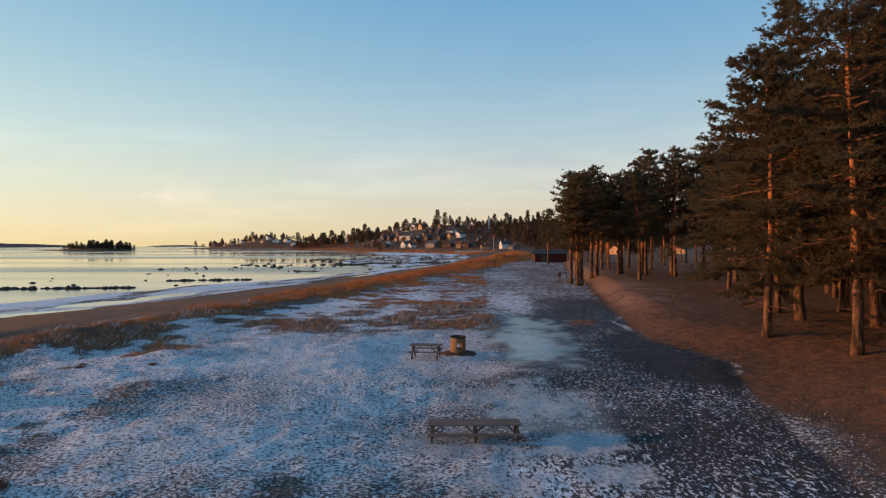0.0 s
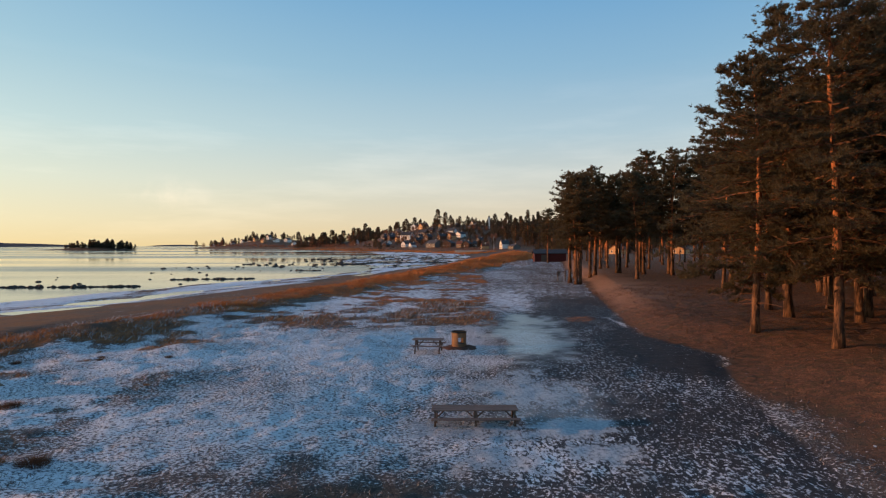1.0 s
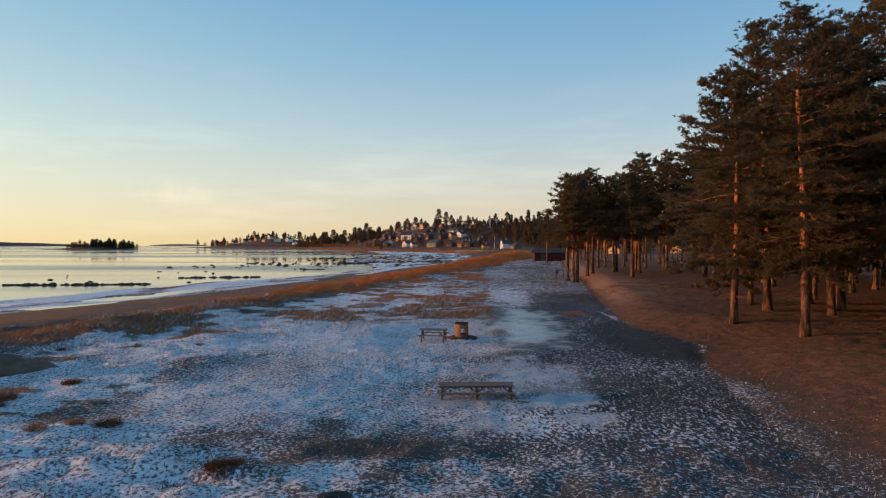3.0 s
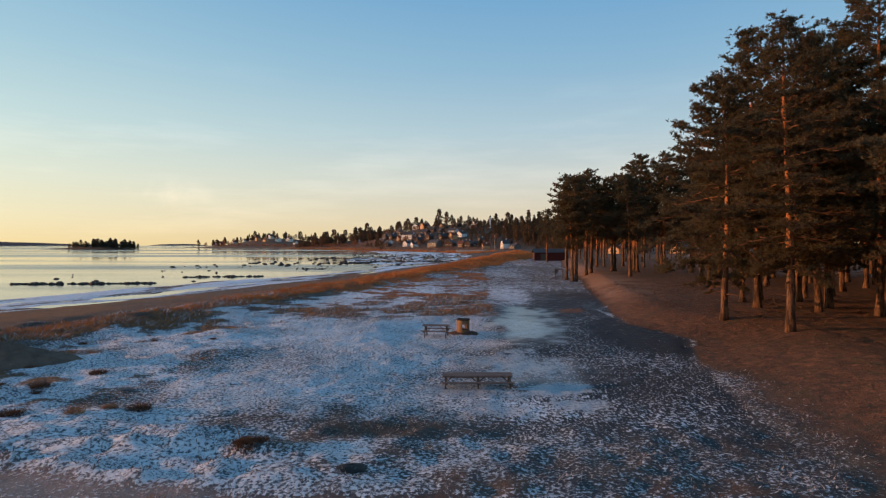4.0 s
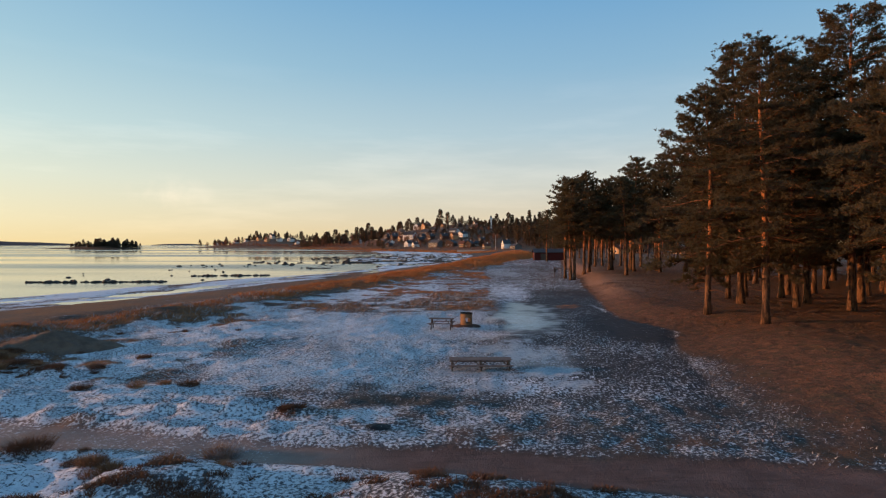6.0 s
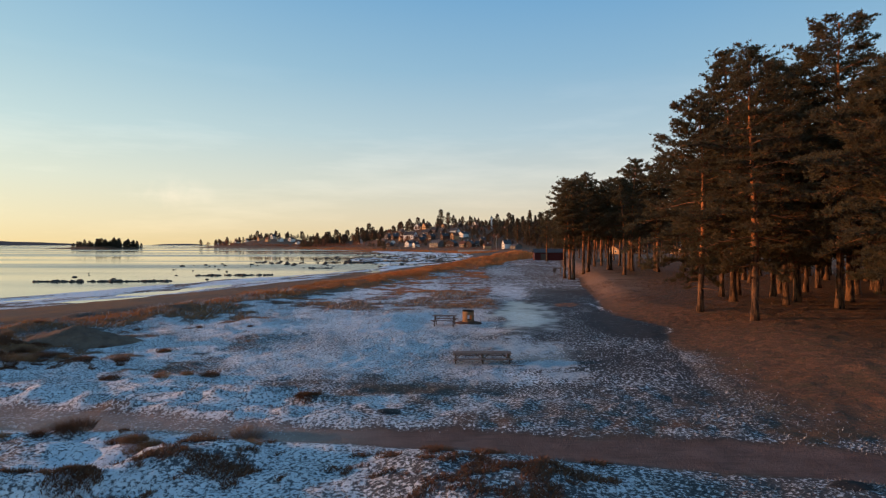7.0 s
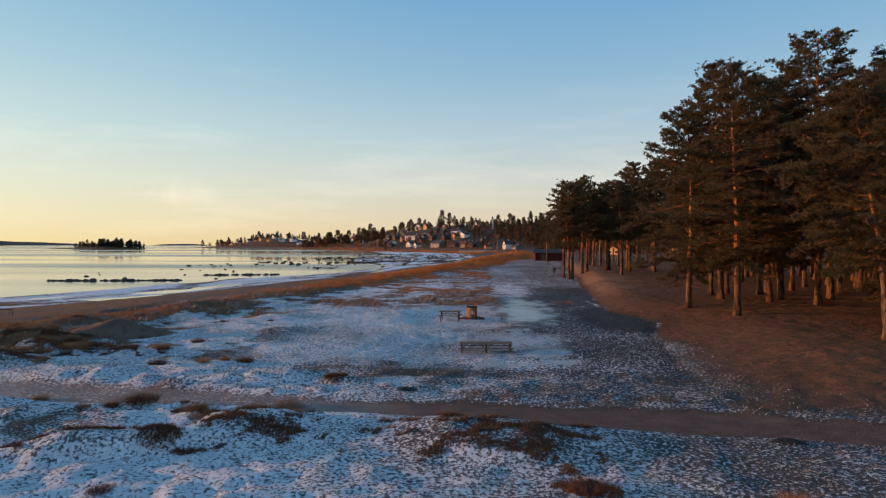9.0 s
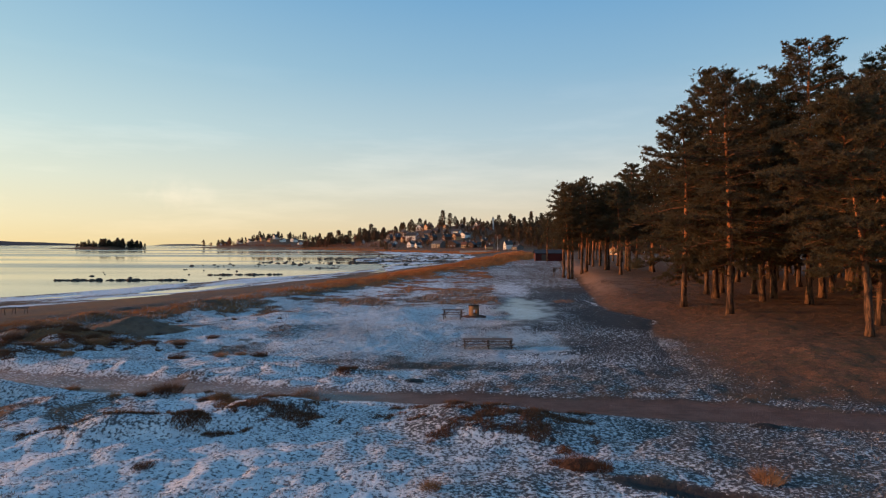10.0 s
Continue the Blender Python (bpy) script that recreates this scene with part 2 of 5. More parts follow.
DUNE_GRASS = make_blades("dune_grass", (0.52, 0.180, 0.050), (0.26, 0.090, 0.030), (0.60, 0.250, 0.085))
LIMB = worn("limb_bark", (0.085, 0.046, 0.030), (0.200, 0.086, 0.040), 3.0, 0.9, 0.5)
FIELD_GRASS = make_blades("frosted_grass", (0.120, 0.105, 0.100), (0.46, 0.46, 0.48), (0.17, 0.135, 0.110))
HEATH = make_blades("withered_heath", (0.085, 0.042, 0.025), (0.190, 0.082, 0.040), (0.130, 0.061, 0.034))
TURF = worn("frozen_turf", (0.060, 0.030, 0.020), (0.105, 0.048, 0.028), 5.0, 0.95, 1.0, fine=22.0, distance=0.06)
ROCK = worn("weedy_rock", (0.040, 0.036, 0.034), (0.075, 0.065, 0.055), 3.0, 0.75, 0.8, fine=18.0, distance=0.08)
SAND_HEAP = worn("heaped_gravel", (0.210, 0.140, 0.100), (0.120, 0.082, 0.062), 1.4, 0.95, 1.0, fine=16.0, distance=0.10)
GREY_WOOD = worn("weathered_wood", (0.200, 0.138, 0.116), (0.125, 0.086, 0.072), 5.0, 0.85, 0.5, stretch=(0.15, 1, 1), fine=40.0)
DARK_WOOD = worn("dark_brown_wood", (0.085, 0.058, 0.046), (0.125, 0.088, 0.068), 7.0, 0.85, 0.5, fine=40.0)
RUST = worn("rusted_sheet", (0.27, 0.15, 0.075), (0.15, 0.088, 0.052), 4.0, 0.75, 0.4, fine=30.0)
SOOT = worn("sooty_steel", (0.010, 0.009, 0.009), (0.022, 0.019, 0.018), 6.0, 0.7, 0.4)
ASH = worn("cold_ash", (0.11, 0.05, 0.03), (0.05, 0.03, 0.025), 6.0, 0.95, 0.7, fine=30.0, distance=0.03)
RED_WALL = worn("red_boards", (0.120, 0.020, 0.017), (0.080, 0.015, 0.013), 3.0, 0.8, 0.3)
BLACK_ROOF = worn("dark_roof", (0.035, 0.034, 0.038), (0.06, 0.056, 0.058), 2.0, 0.7, 0.3)
GREY_ROOF = worn("frosted_roof", (0.085, 0.085, 0.092), (0.045, 0.045, 0.050), 1.5, 0.75, 0.3)
RED_ROOF = worn("tile_roof", (0.20, 0.075, 0.045), (0.13, 0.055, 0.038), 2.0, 0.8, 0.3)
WHITE_WALL = worn("white_boards", (0.80, 0.78, 0.75), (0.70, 0.68, 0.65), 1.0, 0.7, 0.1)
CREAM_WALL = worn("ochre_boards", (0.50, 0.30, 0.15), (0.42, 0.25, 0.13), 1.0, 0.7, 0.1)
BROWN_WALL = worn("brown_boards", (0.10, 0.055, 0.038), (0.07, 0.040, 0.030), 1.0, 0.8, 0.2)
TAUPE_WALL = worn("taupe_boards", (0.19, 0.165, 0.15), (0.14, 0.12, 0.11), 1.0, 0.8, 0.2)
STRAW = make_blades("bleached_straw", (0.33, 0.170, 0.080), (0.20, 0.098, 0.050), (0.44, 0.260, 0.140))
LITTER = make_blades("needle_litter", (0.13, 0.062, 0.034), (0.055, 0.030, 0.018), (0.20, 0.11, 0.06))
PANE = Shader("window_glass").finish((0.02, 0.025, 0.03), 0.08)
TRIM = worn("white_trim", (0.78, 0.77, 0.74), (0.68, 0.67, 0.65), 3.0, 0.6, 0.1)
CONCRETE = worn("pale_concrete", (0.42, 0.39, 0.36), (0.32, 0.30, 0.28), 1.0, 0.85, 0.3)
FAR_HILL = worn("far_hills", (0.060, 0.065, 0.075), (0.050, 0.054, 0.062), 0.01, 1.0, 0.0)


# ---------------------------------------------------------------- mesh tools
def mesh_object(name, verts, faces, material, parent=None, label="", smooth=False):
    me = bpy.data.meshes.new(name)
    me.from_pydata([tuple(v) for v in verts] if not isinstance(verts, np.ndarray) else verts.tolist(), [], faces if isinstance(faces, list) else faces.tolist())
    me.materials.append(material)
    if smooth:
        me.shade_smooth()
    ob = new(name, me)
    if parent is not None:
        ob.parent = parent
    return tagged(ob, label)


def part(name, bm, material, parent, label="", smooth=False):
    me = bpy.data.meshes.new(name)
    bm.to_mesh(me)
    bm.free()
    me.materials.append(material)
    if smooth:
        me.shade_smooth()
    ob = new(name, me)
    ob.parent = parent
    return tagged(ob, label)


def thing(name, m, label, category, group=""):
    ob = new(name)
    ob.empty_display_size = 0.2
    ob.matrix_basis = m
    return tagged(ob, label, category, group)


def block(size, at=(0, 0, 0), turn=(0, 0, 0), bevel=0.008, bm=None):
    """A bevelled board or beam, centred at a place."""
    bm = bm or bmesh.new()
    made = bmesh.ops.create_cube(bm, size=1.0)["verts"]
    bmesh.ops.scale(bm, vec=size, verts=made)
    if bevel:
        edges = list({e for v in made for e in v.link_edges})
        made = list({v for f in bmesh.ops.bevel(bm, geom=edges, offset=bevel, segments=1, affect="EDGES")["faces"] for v in f.verts} | {v for v in made if v.is_valid})
    bmesh.ops.transform(bm, matrix=pose(*at, *turn), verts=made)
    return bm


def tube(path, radii, sides=8, cap=True):
    """Vertices and faces of a tapering tube along a path of points."""
    path = np.asarray(path, float)
    way = np.gradient(path, axis=0)
    way /= np.linalg.norm(way, axis=1, keepdims=True) + 1e-9
    ref = np.where(np.abs(way[:, 2:3]) > 0.9, np.array([[1.0, 0, 0]]), np.array([[0, 0, 1.0]]))
    a = np.cross(way, ref)
    a /= np.linalg.norm(a, axis=1, keepdims=True) + 1e-9
    b = np.cross(way, a)
    ang = np.arange(sides) * 2 * math.pi / sides
    ring = a[:, None] * np.cos(ang)[None, :, None] + b[:, None] * np.sin(ang)[None, :, None]
    verts = (path[:, None] + ring * np.asarray(radii, float)[:, None, None]).reshape(-1, 3)
    n = len(path)
    faces = [[i * sides + j, i * sides + (j + 1) % sides, (i + 1) * sides + (j + 1) % sides, (i + 1) * sides + j] for i in range(n - 1) for j in range(sides)]
    if cap:
        faces.append(list(range(sides))[::-1])
        faces.append([(n - 1) * sides + j for j in range(sides)])
    return verts, faces


def gather(pieces):
    verts, faces, k = [], [], 0
    for v, f in pieces:
        verts.append(v)
        faces += [[i + k for i in q] for q in f]
        k += len(v)
    return np.concatenate(verts), faces


# ---------------------------------------------------------------- the lie of the land
def lattice(ix, iy, seed):
    h = (ix.astype(np.int64) * 374761393 + iy.astype(np.int64) * 668265263 + seed * 1442695041) & 0xFFFFFFFF
    h = ((h ^ (h >> 13)) * 1274126177) & 0xFFFFFFFF
    return ((h ^ (h >> 16)) & 0xFFFF) / 65535.0


def smooth_noise(x, y, seed):
    ix, iy = np.floor(x), np.floor(y)
    u, v = x - ix, y - iy
    u, v = u * u * (3 - 2 * u), v * v * (3 - 2 * v)
    a, b = lattice(ix, iy, seed), lattice(ix + 1, iy, seed)
    c, d = lattice(ix, iy + 1, seed), lattice(ix + 1, iy + 1, seed)
    return (a * (1 - u) + b * u) * (1 - v) + (c * (1 - u) + d * u) * v


def rough(x, y, size, seed, octaves=4):
    total, amount, k = 0.0, 0.5, 1.0 / size
    for o in range(octaves):
        total = total + amount * (smooth_noise(x * k + 17.3 * o, y * k - 9.1 * o, seed + o) - 0.5)
        k, amount = k * 2.03, amount * 0.52
    return total


def ease(v, low, high):
    t = np.clip((v - low) / (high - low), 0, 1)
    return t * t * (3 - 2 * t)


def curve(rows):
    ys, xs = np.array([r[0] for r in rows], float), np.array([r[1] for r in rows], float)
    return lambda y: np.interp(y, ys, xs)


SEA = -1.65
shore_x = curve([(-200, -110), (-20, -75), (20, -62), (52, -53), (62, -47), (80, -38.5), (100, -34), (115, -27), (135, -22), (168, -13), (184, -9.3), (245, 4), (300, 10), (350, 15), (430, 15), (500, -10), (586, -52), (700, -118), (1082, -310), (1440, -640), (1520, -560), (2500, 200), (5000, 900)])
dune_x = curve([(-200, -60), (-20, -36), (10, -32), (27, -29), (33, -27), (41, -23.5), (50, -20.5), (58, -19), (71, -15.5), (90, -10.5), (115, -4), (140, 3), (165, 8), (200, 15), (235, 23), (300, 36), (400, 50), (500, 30), (586, -10), (700, -80), (1082, -272), (1440, -600), (1520, -520), (2500, 240), (5000, 940)])
soil_x = curve([(-200, 14), (0, 13), (5, 11.0), (9, 9.6), (13, 9.7), (16, 10.2), (20, 11.2), (23, 11.9), (26, 13.1), (29, 14.2), (32, 13.7), (36, 12.6), (41, 13.0), (46, 13.9), (54, 15.2), (77, 19.2), (86, 20.8), (107, 24), (147, 30), (250, 46), (400, 90), (5000, 2000)])
track_y = curve([(-60, 16), (-35, 12), (-22, 9.3), (-18, 8.5), (-14, 8.1), (-10, 7.7), (-5.5, 6.75), (-1, 6.2), (3, 5.5), (7, 5.0), (11, 3.9), (14, 2.8), (20, 0.8), (60, -12)])
track_half = curve([(-40, 2.2), (-20, 2.0), (-14, 1.4), (-8, 0.95), (-4, 1.05), (0, 1.25), (3, 1.35), (11, 1.5), (20, 1.5)])


def spot(x, y, cx, cy, rx, ry, turn=0.0):
    """1 in the middle of an oval, 0 at its rim, negative outside."""
    c, s = math.cos(turn), math.sin(turn)
    dx, dy = x - cx, y - cy
    return 1 - np.sqrt(((dx * c + dy * s) / rx) ** 2 + ((dy * c - dx * s) / ry) ** 2)


HEATH_SPOTS = [(-0.1, 3.0, 3.1, 1.9, 0.42, -0.25), (-7.5, 4.0, 1.9, 1.5, 0.44, 0.3), (-5.9, 10.3, 0.9, 0.55, 0.30, 0.1), (-10.6, 2.0, 2.8, 0.9, 0.48, 0.35), (-25.6, 19.4, 3.0, 1.8, 0.55, 0.1), (-21.8, 16.0, 2.2, 1.1, 0.42, -0.2), (-17.6, 15.8, 1.5, 0.8, 0.34, 0.1), (-23.4, 12.8, 3.0, 1.1, 0.38, 0.2), (-29.0, 15.0, 3.0, 1.6, 0.55, 0.0)]


def land(x, y):
    """Height of the ground."""
    x, y = np.asarray(x, float), np.asarray(y, float)
    sx, dx, bx = shore_x(y), dune_x(y), soil_x(y)
    worn_flat = 1 - 0.85 * ease(track_half(x) + 0.25 - np.abs(y - track_y(x)), 0, 0.5)
    z = 0.20 * rough(x, y, 9.0, 3) + (0.10 - 0.05 * ease(x, -14, -10) * ease(y, 11, 14)) * worn_flat * rough(x, y, 1.3, 7, 3)
    near = ease(x, -80, -60) * ease(60 - x, 0, 20) * ease(70 - y, 0, 30)
    z = z + near * worn_flat * (0.20 - 0.07 * ease(x, -14, -10) * ease(y, 11, 14) + 0.17 * ease(-x, 3, 7) * ease(14 - y, 0, 4)) * rough(x, y, 0.62, 11, 2)
    # standing meltwater froze level
    z = z * (1 - 0.92 * ease(spot(x, y, 5.8, 38, 4.0, 16, -0.15), 0, 0.3))
    z = z + (0.35 + 0.65 * ease(y, 2, 6)) * worn_flat * rough(x * 0.62, y * 1.25, 1.9, 19, 3) * ease(-x, 2, 8) * ease(15 - y, 0, 5) * ease(x, -60, -40)
    # hummocky dunes between the field and the beach, near the track
    wild = ease(-x, 6, 16) * ease(54 - y, 0, 18) * ease(y, -30, 0)
    z = z + wild * worn_flat * ((0.75 + 0.5 * ease(-x, 16, 24)) * rough(x, y, 4.5, 23, 3) + 0.12)
    for cx, cy, rx, ry, h, turn in HEATH_SPOTS:
        z = z + h * ease(spot(x, y, cx, cy, rx, ry, turn), -0.25, 0.7)
    ridge = 0.35 + 0.25 * ease(y, 100, 160) + 0.5 * ease(y, 150, 230)
    z = z + ridge * np.exp(-(((x - dx) / (2.6 + 0.012 * np.clip(y, 0, 400))) ** 2)) * (1 + 1.2 * rough(x, y, 6, 31, 2)) * ease(y, 10, 45)
    z = z + 0.11 * rough(x, y, 0.8, 37, 3) * ease(x - bx, 0, 3) * ease(90 - y, 0, 30)
    bank = ease(x - bx, -0.5, 8.0 - 4.2 * ease(y, 28, 40)) * ease(y, 2, 14) * ease(200 - y, 0, 60)
    z = z + 0.85 * bank
    z = z + 0.9 * ease(spot(x, y, 32, 166, 18, 26), 0.0, 0.5)
    # the sunken wet strip before the bank, and the track
    z = z - 0.10 * ease(spot(x, y, 8.0, 34, 5, 26), 0, 0.5)
    z = z - 0.32 * ease(spot(x, y, 1.5, 18.5, 9, 10), 0.0, 0.7)
    z = z - 0.24 * ease(spot(x, y, 0.0, 32.5, 6, 8), 0.0, 0.6)
    z = z - 0.12 * ease(track_half(x) + 0.1 - np.abs(y - track_y(x)), 0, 0.6)
    z = z - 0.25 * ease(spot(x, y, 5.0, -2.45, 3.0, 0.5, -0.5), 0, 0.6)
    # beach and sea bed
    edge = dx - 3.5
    down = np.clip((edge - x) / np.maximum(edge - sx, 1.0), 0, None)
    beach = SEA * np.clip(down, 0, 1) - 2.0 * ease(down, 1.0, 2.6) + 0.10 * rough(x, y, 7, 41, 3)
    z = np.where(x < edge, z * ease(down, 0.5, 0.0) + beach, z)
    # ice lying on the water along the shore and over the shallow bay
    out = sx - x
    reach = 13.0 + 9 * ease(150 - y, 0, 40) + 5 * ease(-y, -75, 30) + 46 * ease(y, 170, 280) * ease(650 - y, 0, 200)
    icy = ease(reach - out, -4, 6) * ease(out, -2, 1)
    z = np.where(icy > 0, z * (1 - icy) + icy * (SEA + 0.06 - 0.03 * ease(y, 160, 220) + (0.5 + 0.3 * ease(y, 160, 220)) * rough((x - sx) * 0.9, y * 0.45, 5, 53, 4)), z)
    # the hills beyond the bay
    inland = ease(x - sx, 15, 130) * ease(y, 420, 620)
    hills = 31 * np.exp(-(((x - 10) / 120) ** 2) - ((y - 900) / 190) ** 2) + 27 * np.exp(-(((x - 260) / 170) ** 2) - ((y - 850) / 240) ** 2)
    hills = hills + 19 * np.exp(-(((x + 400) / 105) ** 2) - ((y - 1430) / 110) ** 2) + 9 * np.exp(-(((x + 165) / 75) ** 2) - ((y - 1040) / 70) ** 2)
    isle = 5.5 * ease(spot(x, y, -580, 1000, 78, 34, 0.05) + 0.5 * rough(x, y, 40, 91, 3), -0.1, 0.8)
    isle = isle + 2.6 * ease(spot(x, y, -640, 985, 95, 9, 0.0) + 0.3 * rough(x, y, 30, 93, 3), 0, 0.5) + 2.5 * ease(spot(x, y, -500, 1230, 140, 12, 0.15), 0, 0.5)
    return z + inland * hills + inland * 1.2 + isle


def ground_masks(x, y):
    sx, dx, bx = shore_x(y), dune_x(y), soil_x(y)
    wob, fray = rough(x, y, 3.0, 61, 4), rough(x, y, 0.9, 65, 3)
    front = ease(24 - y, 0, 8)
    soil = ease(x - bx + 1.0 * wob + 0.6 * fray, -0.2 - 0.6 * front, 0.25 + 4.0 * front) * ease(y + 3 * wob, 4.5, 8.0)
    far = ease(y, 180, 300)
    soil = np.maximum(soil, far * ease(x - dx, 8, 30))
    soil = np.maximum(soil, ease(y, 420, 480))
    sand = ease(dx - 3.0 - x + 2.0 * wob, 0, 1.5) * ease(480 - y, 0, 60)
    path = ease(track_half(x) - np.abs(y - track_y(x)) + 0.7 * wob + 0.5 * fray, 0, 0.5)
    # the bare sandy bank, low sunlight put into its colour; also the pale left track
    sunlit_pale_earth = ease(x - bx + 1.5 * wob, 0.2, 1.2) * ease(bx + 9 - x + 4 * wob, 0, 6) * ease(y, 42, 62) * ease(190 - y, 0, 60)
    sunlit_pale_earth = np.maximum(sunlit_pale_earth, 0.75 * path * ease(-x, 1.5, 6))
    # wet, half-frozen ground before the bank, its colour darkened for the mirrored trees; smooth ice over its lower
    # part
    dark = ease(bx - x + 0.6 * wob, -0.3, 0.2) * ease(x + 2.2 - 0.19 * y + 3.0 * wob + 1.2 * fray, -1.4, 1.6) * ease(y, 9, 14) * ease(74 - y, 0, 25)
    dark = np.maximum(dark, 0.75 * ease(spot(x, y, 5.0, -2.45, 3.0, 0.55, -0.5) + 0.3 * wob, 0, 0.3))
    ice = 0.95 * ease(spot(x, y, 5.2, 36.5, 3.6, 16, -0.15) + 1.2 * wob + 1.0 * fray, 0.0, 0.6)
    ice = np.maximum(ice, 0.6 * ease(spot(x, y, 3.6, 21.5, 3.6, 5.5) + 0.8 * wob + 0.8 * fray, 0, 0.6))
    ice = np.maximum(ice, 0.35 * path * ease(-x, 1, 6))
    ice = np.clip(ice * (1 - soil), 0, 1)
    # dry grass: the low dune, the meadow's orange patches and the hummocks
    near_dune = ease(y, 22, 36) * ease(92 - y, 0, 26)
    straw = ease(3.3 + 0.008 * np.clip(y, 0, 300) - np.where(x > dx, np.abs(x - dx) / (1 + 1.5 * ease(y, 110, 170)), np.abs(x - dx)) + 4.5 * rough(x, y, 6, 63, 4), 0, 1.5) * ease(y, 14, 34)
    straw = np.maximum(straw, 0.8 * ease(y, 420, 480) * ease(26 - (x - sx), 0, 14) * ease(x - sx, 0, 4))
    meadow = ease(y, 34, 44) * ease(230 - y, 0, 60) * ease(4.8 + 0.055 * (y - 45) - x + 2 * wob, 0, 1.6)
    broken = rough(x, y * 0.8, 6.0, 67, 3) + 0.9 * rough(x, y, 1.6, 68, 3)
    lush = 0.22 * ease(spot(x, y, -1.2, 46.5, 5.4, 8.0, -0.25), 0, 0.5) + 0.20 * ease(spot(x, y, 2.0, 66, 5.5, 13), 0, 0.5) + 0.12 * ease(spot(x, y, -6.0, 67, 5.0, 12), 0, 0.5) + 0.10 * ease(y, 78, 110) + 0.05
    straw = np.maximum(straw, 0.9 * meadow * ease(broken + lush, 0.0, 0.26))
    straw = np.maximum(straw, 0.55 * ease(spot(x, y, 10.5, 44.6, 1.4, 2.0) + 0.6 * wob + 0.8 * fray, 0, 0.5))
    wild = ease(-x, 9, 17) * ease(56 - y, 0, 14)
    straw = np.maximum(straw, wild * ease(rough(x, y, 3.0, 71, 4), 0.0, 0.14))
    # withered verge beside the track
    rim = y - track_y(x) - track_half(x)
    straw = np.maximum(straw, 0.36 * ease(rim, -0.3, 0.3) * ease(2.6 - rim, 0, 1.6) * ease(x, -3, 1) * ease(rough(x, y, 1.1, 77, 3) + 0.03, 0.0, 0.18))
    # brown heath behind the dune's crest
    brow = near_dune * ease(dx + 6.5 - x + 4 * wob, 0, 2.0) * ease(x - dx + 5, 0, 2)
    # the cover of frost: dense on the grass, thin flakes on the wet ground
    frost = 0.648 + 0.20 * rough(x, y, 11.0, 73, 3) + 0.26 * rough(x, y, 2.6, 79, 3)
    frost = frost - 0.12 * ease(x, -5, 2) + 0.03 * ease(3 - y, 0, 4) * ease(8 - x, 0, 6) - 0.15 * ease(x, 3.5, 8) * ease(6 - y, 0, 3)
    frost = frost - (0.14 + 0.8 * np.clip(rough(x, y, 1.7, 89, 3), -0.13, 0.2)) * ease(spot(x, y, -1.7, 11.0, 5.0, 4.4, -0.15) + 1.2 * wob, 0, 0.6) - (0.15 + 0.8 * np.clip(rough(x, y, 1.3, 90, 3), -0.1, 0.2)) * ease(spot(x, y, -5.0, 13.6, 4.0, 3.2) + 1.0 * wob, 0, 0.6) - 0.08 * ease(spot(x, y, 2.0, 8.8, 4.4, 1.7) + wob, 0, 0.6)
    frost = frost - 0.10 * ease(spot(x, y, -1.5, 14.0, 2.4, 3.5) + 1.2 * wob, 0, 0.5) + 0.12 * ease(spot(x, y, 3.2, 16.4, 3.4, 3.0) + 0.5 * wob, 0, 0.5)
    frost = frost - dark * (0.20 - 0.10 * ease(19 - y, 0, 4) + 0.20 * ease(spot(x, y, 12.3, 31, 4.0, 9.0) + 0.3 * wob, 0, 0.4))
    frost = frost - (0.11 * ease(x, 1, 5) + 0.13 * ease(x, 6, 12)) * ease(y, 4, 7) * ease(15 - y, 0, 5)
    frost = frost - 0.26 * ease(spot(x, y, 5.6, 38, 3.6, 14, -0.15) + 0.5 * wob, 0, 0.5)
    frost = frost * (1 - (0.97 - 0.42 * ease(16 - y, 0, 7) * ease(bx + 6 - x, 0, 6)) * soil)
    frost = frost - 0.75 * sand - 0.62 * path * (1 - 0.55 * ease(-x, 2, 8)) + 0.5 * sand * ease(rough((x - sx) * 0.8, y * 0.05, 2.2, 85, 3), 0.05, 0.2) * ease(120 - y, 0, 40) - 0.46 * straw - 0.42 * brow * ease(0.16 + rough(x, y, 2.4, 87, 3), 0.02, 0.16)
    frost = frost - 0.45 * ease(spot(x, y, 5.0, -2.45, 3.2, 0.55, -0.5) + 0.3 * wob, 0, 0.3) - 0.26 * ease(-x, 19, 26) * ease(y, 8.5, 13) * ease(34 - y, 0, 8)
    for cx, cy, rx, ry, h, turn in HEATH_SPOTS:
        frost = frost - 0.10 * ease(spot(x, y, cx, cy, rx, ry, turn) + 0.8 * wob, 0.0, 0.5)
    # farther up the field it thins to grey grass, with a white drift beside the ice
    frost = frost - 0.07 * ease(y, 62, 95) + 0.16 * ease(spot(x, y, 6.6, 61, 3.0, 13, -0.05) + 1.2 * wob + fray, 0, 0.6) - 0.06 * ease(y, 50, 60) * ease(x - 7.0 - 0.05 * y, 0, 3)
    frost = frost + 0.25 * ease(spot(x, y, 12.9, 41.0, 0.35, 5.5, 0.02) + 0.2 * fray, 0, 0.4)
    frost = np.minimum(frost, 0.70 + 0.16 * rough(x, y, 1.5, 99, 2))
    frozen = ease(sx - x, -3.5, 0.5) * ease(650 - y, 0, 60)
    frost = np.where(frozen > 0.02, frost * (1 - frozen) + frozen * (0.62 + 2.4 * rough(x - sx, y * 0.22, 3.0, 83, 3)), frost)
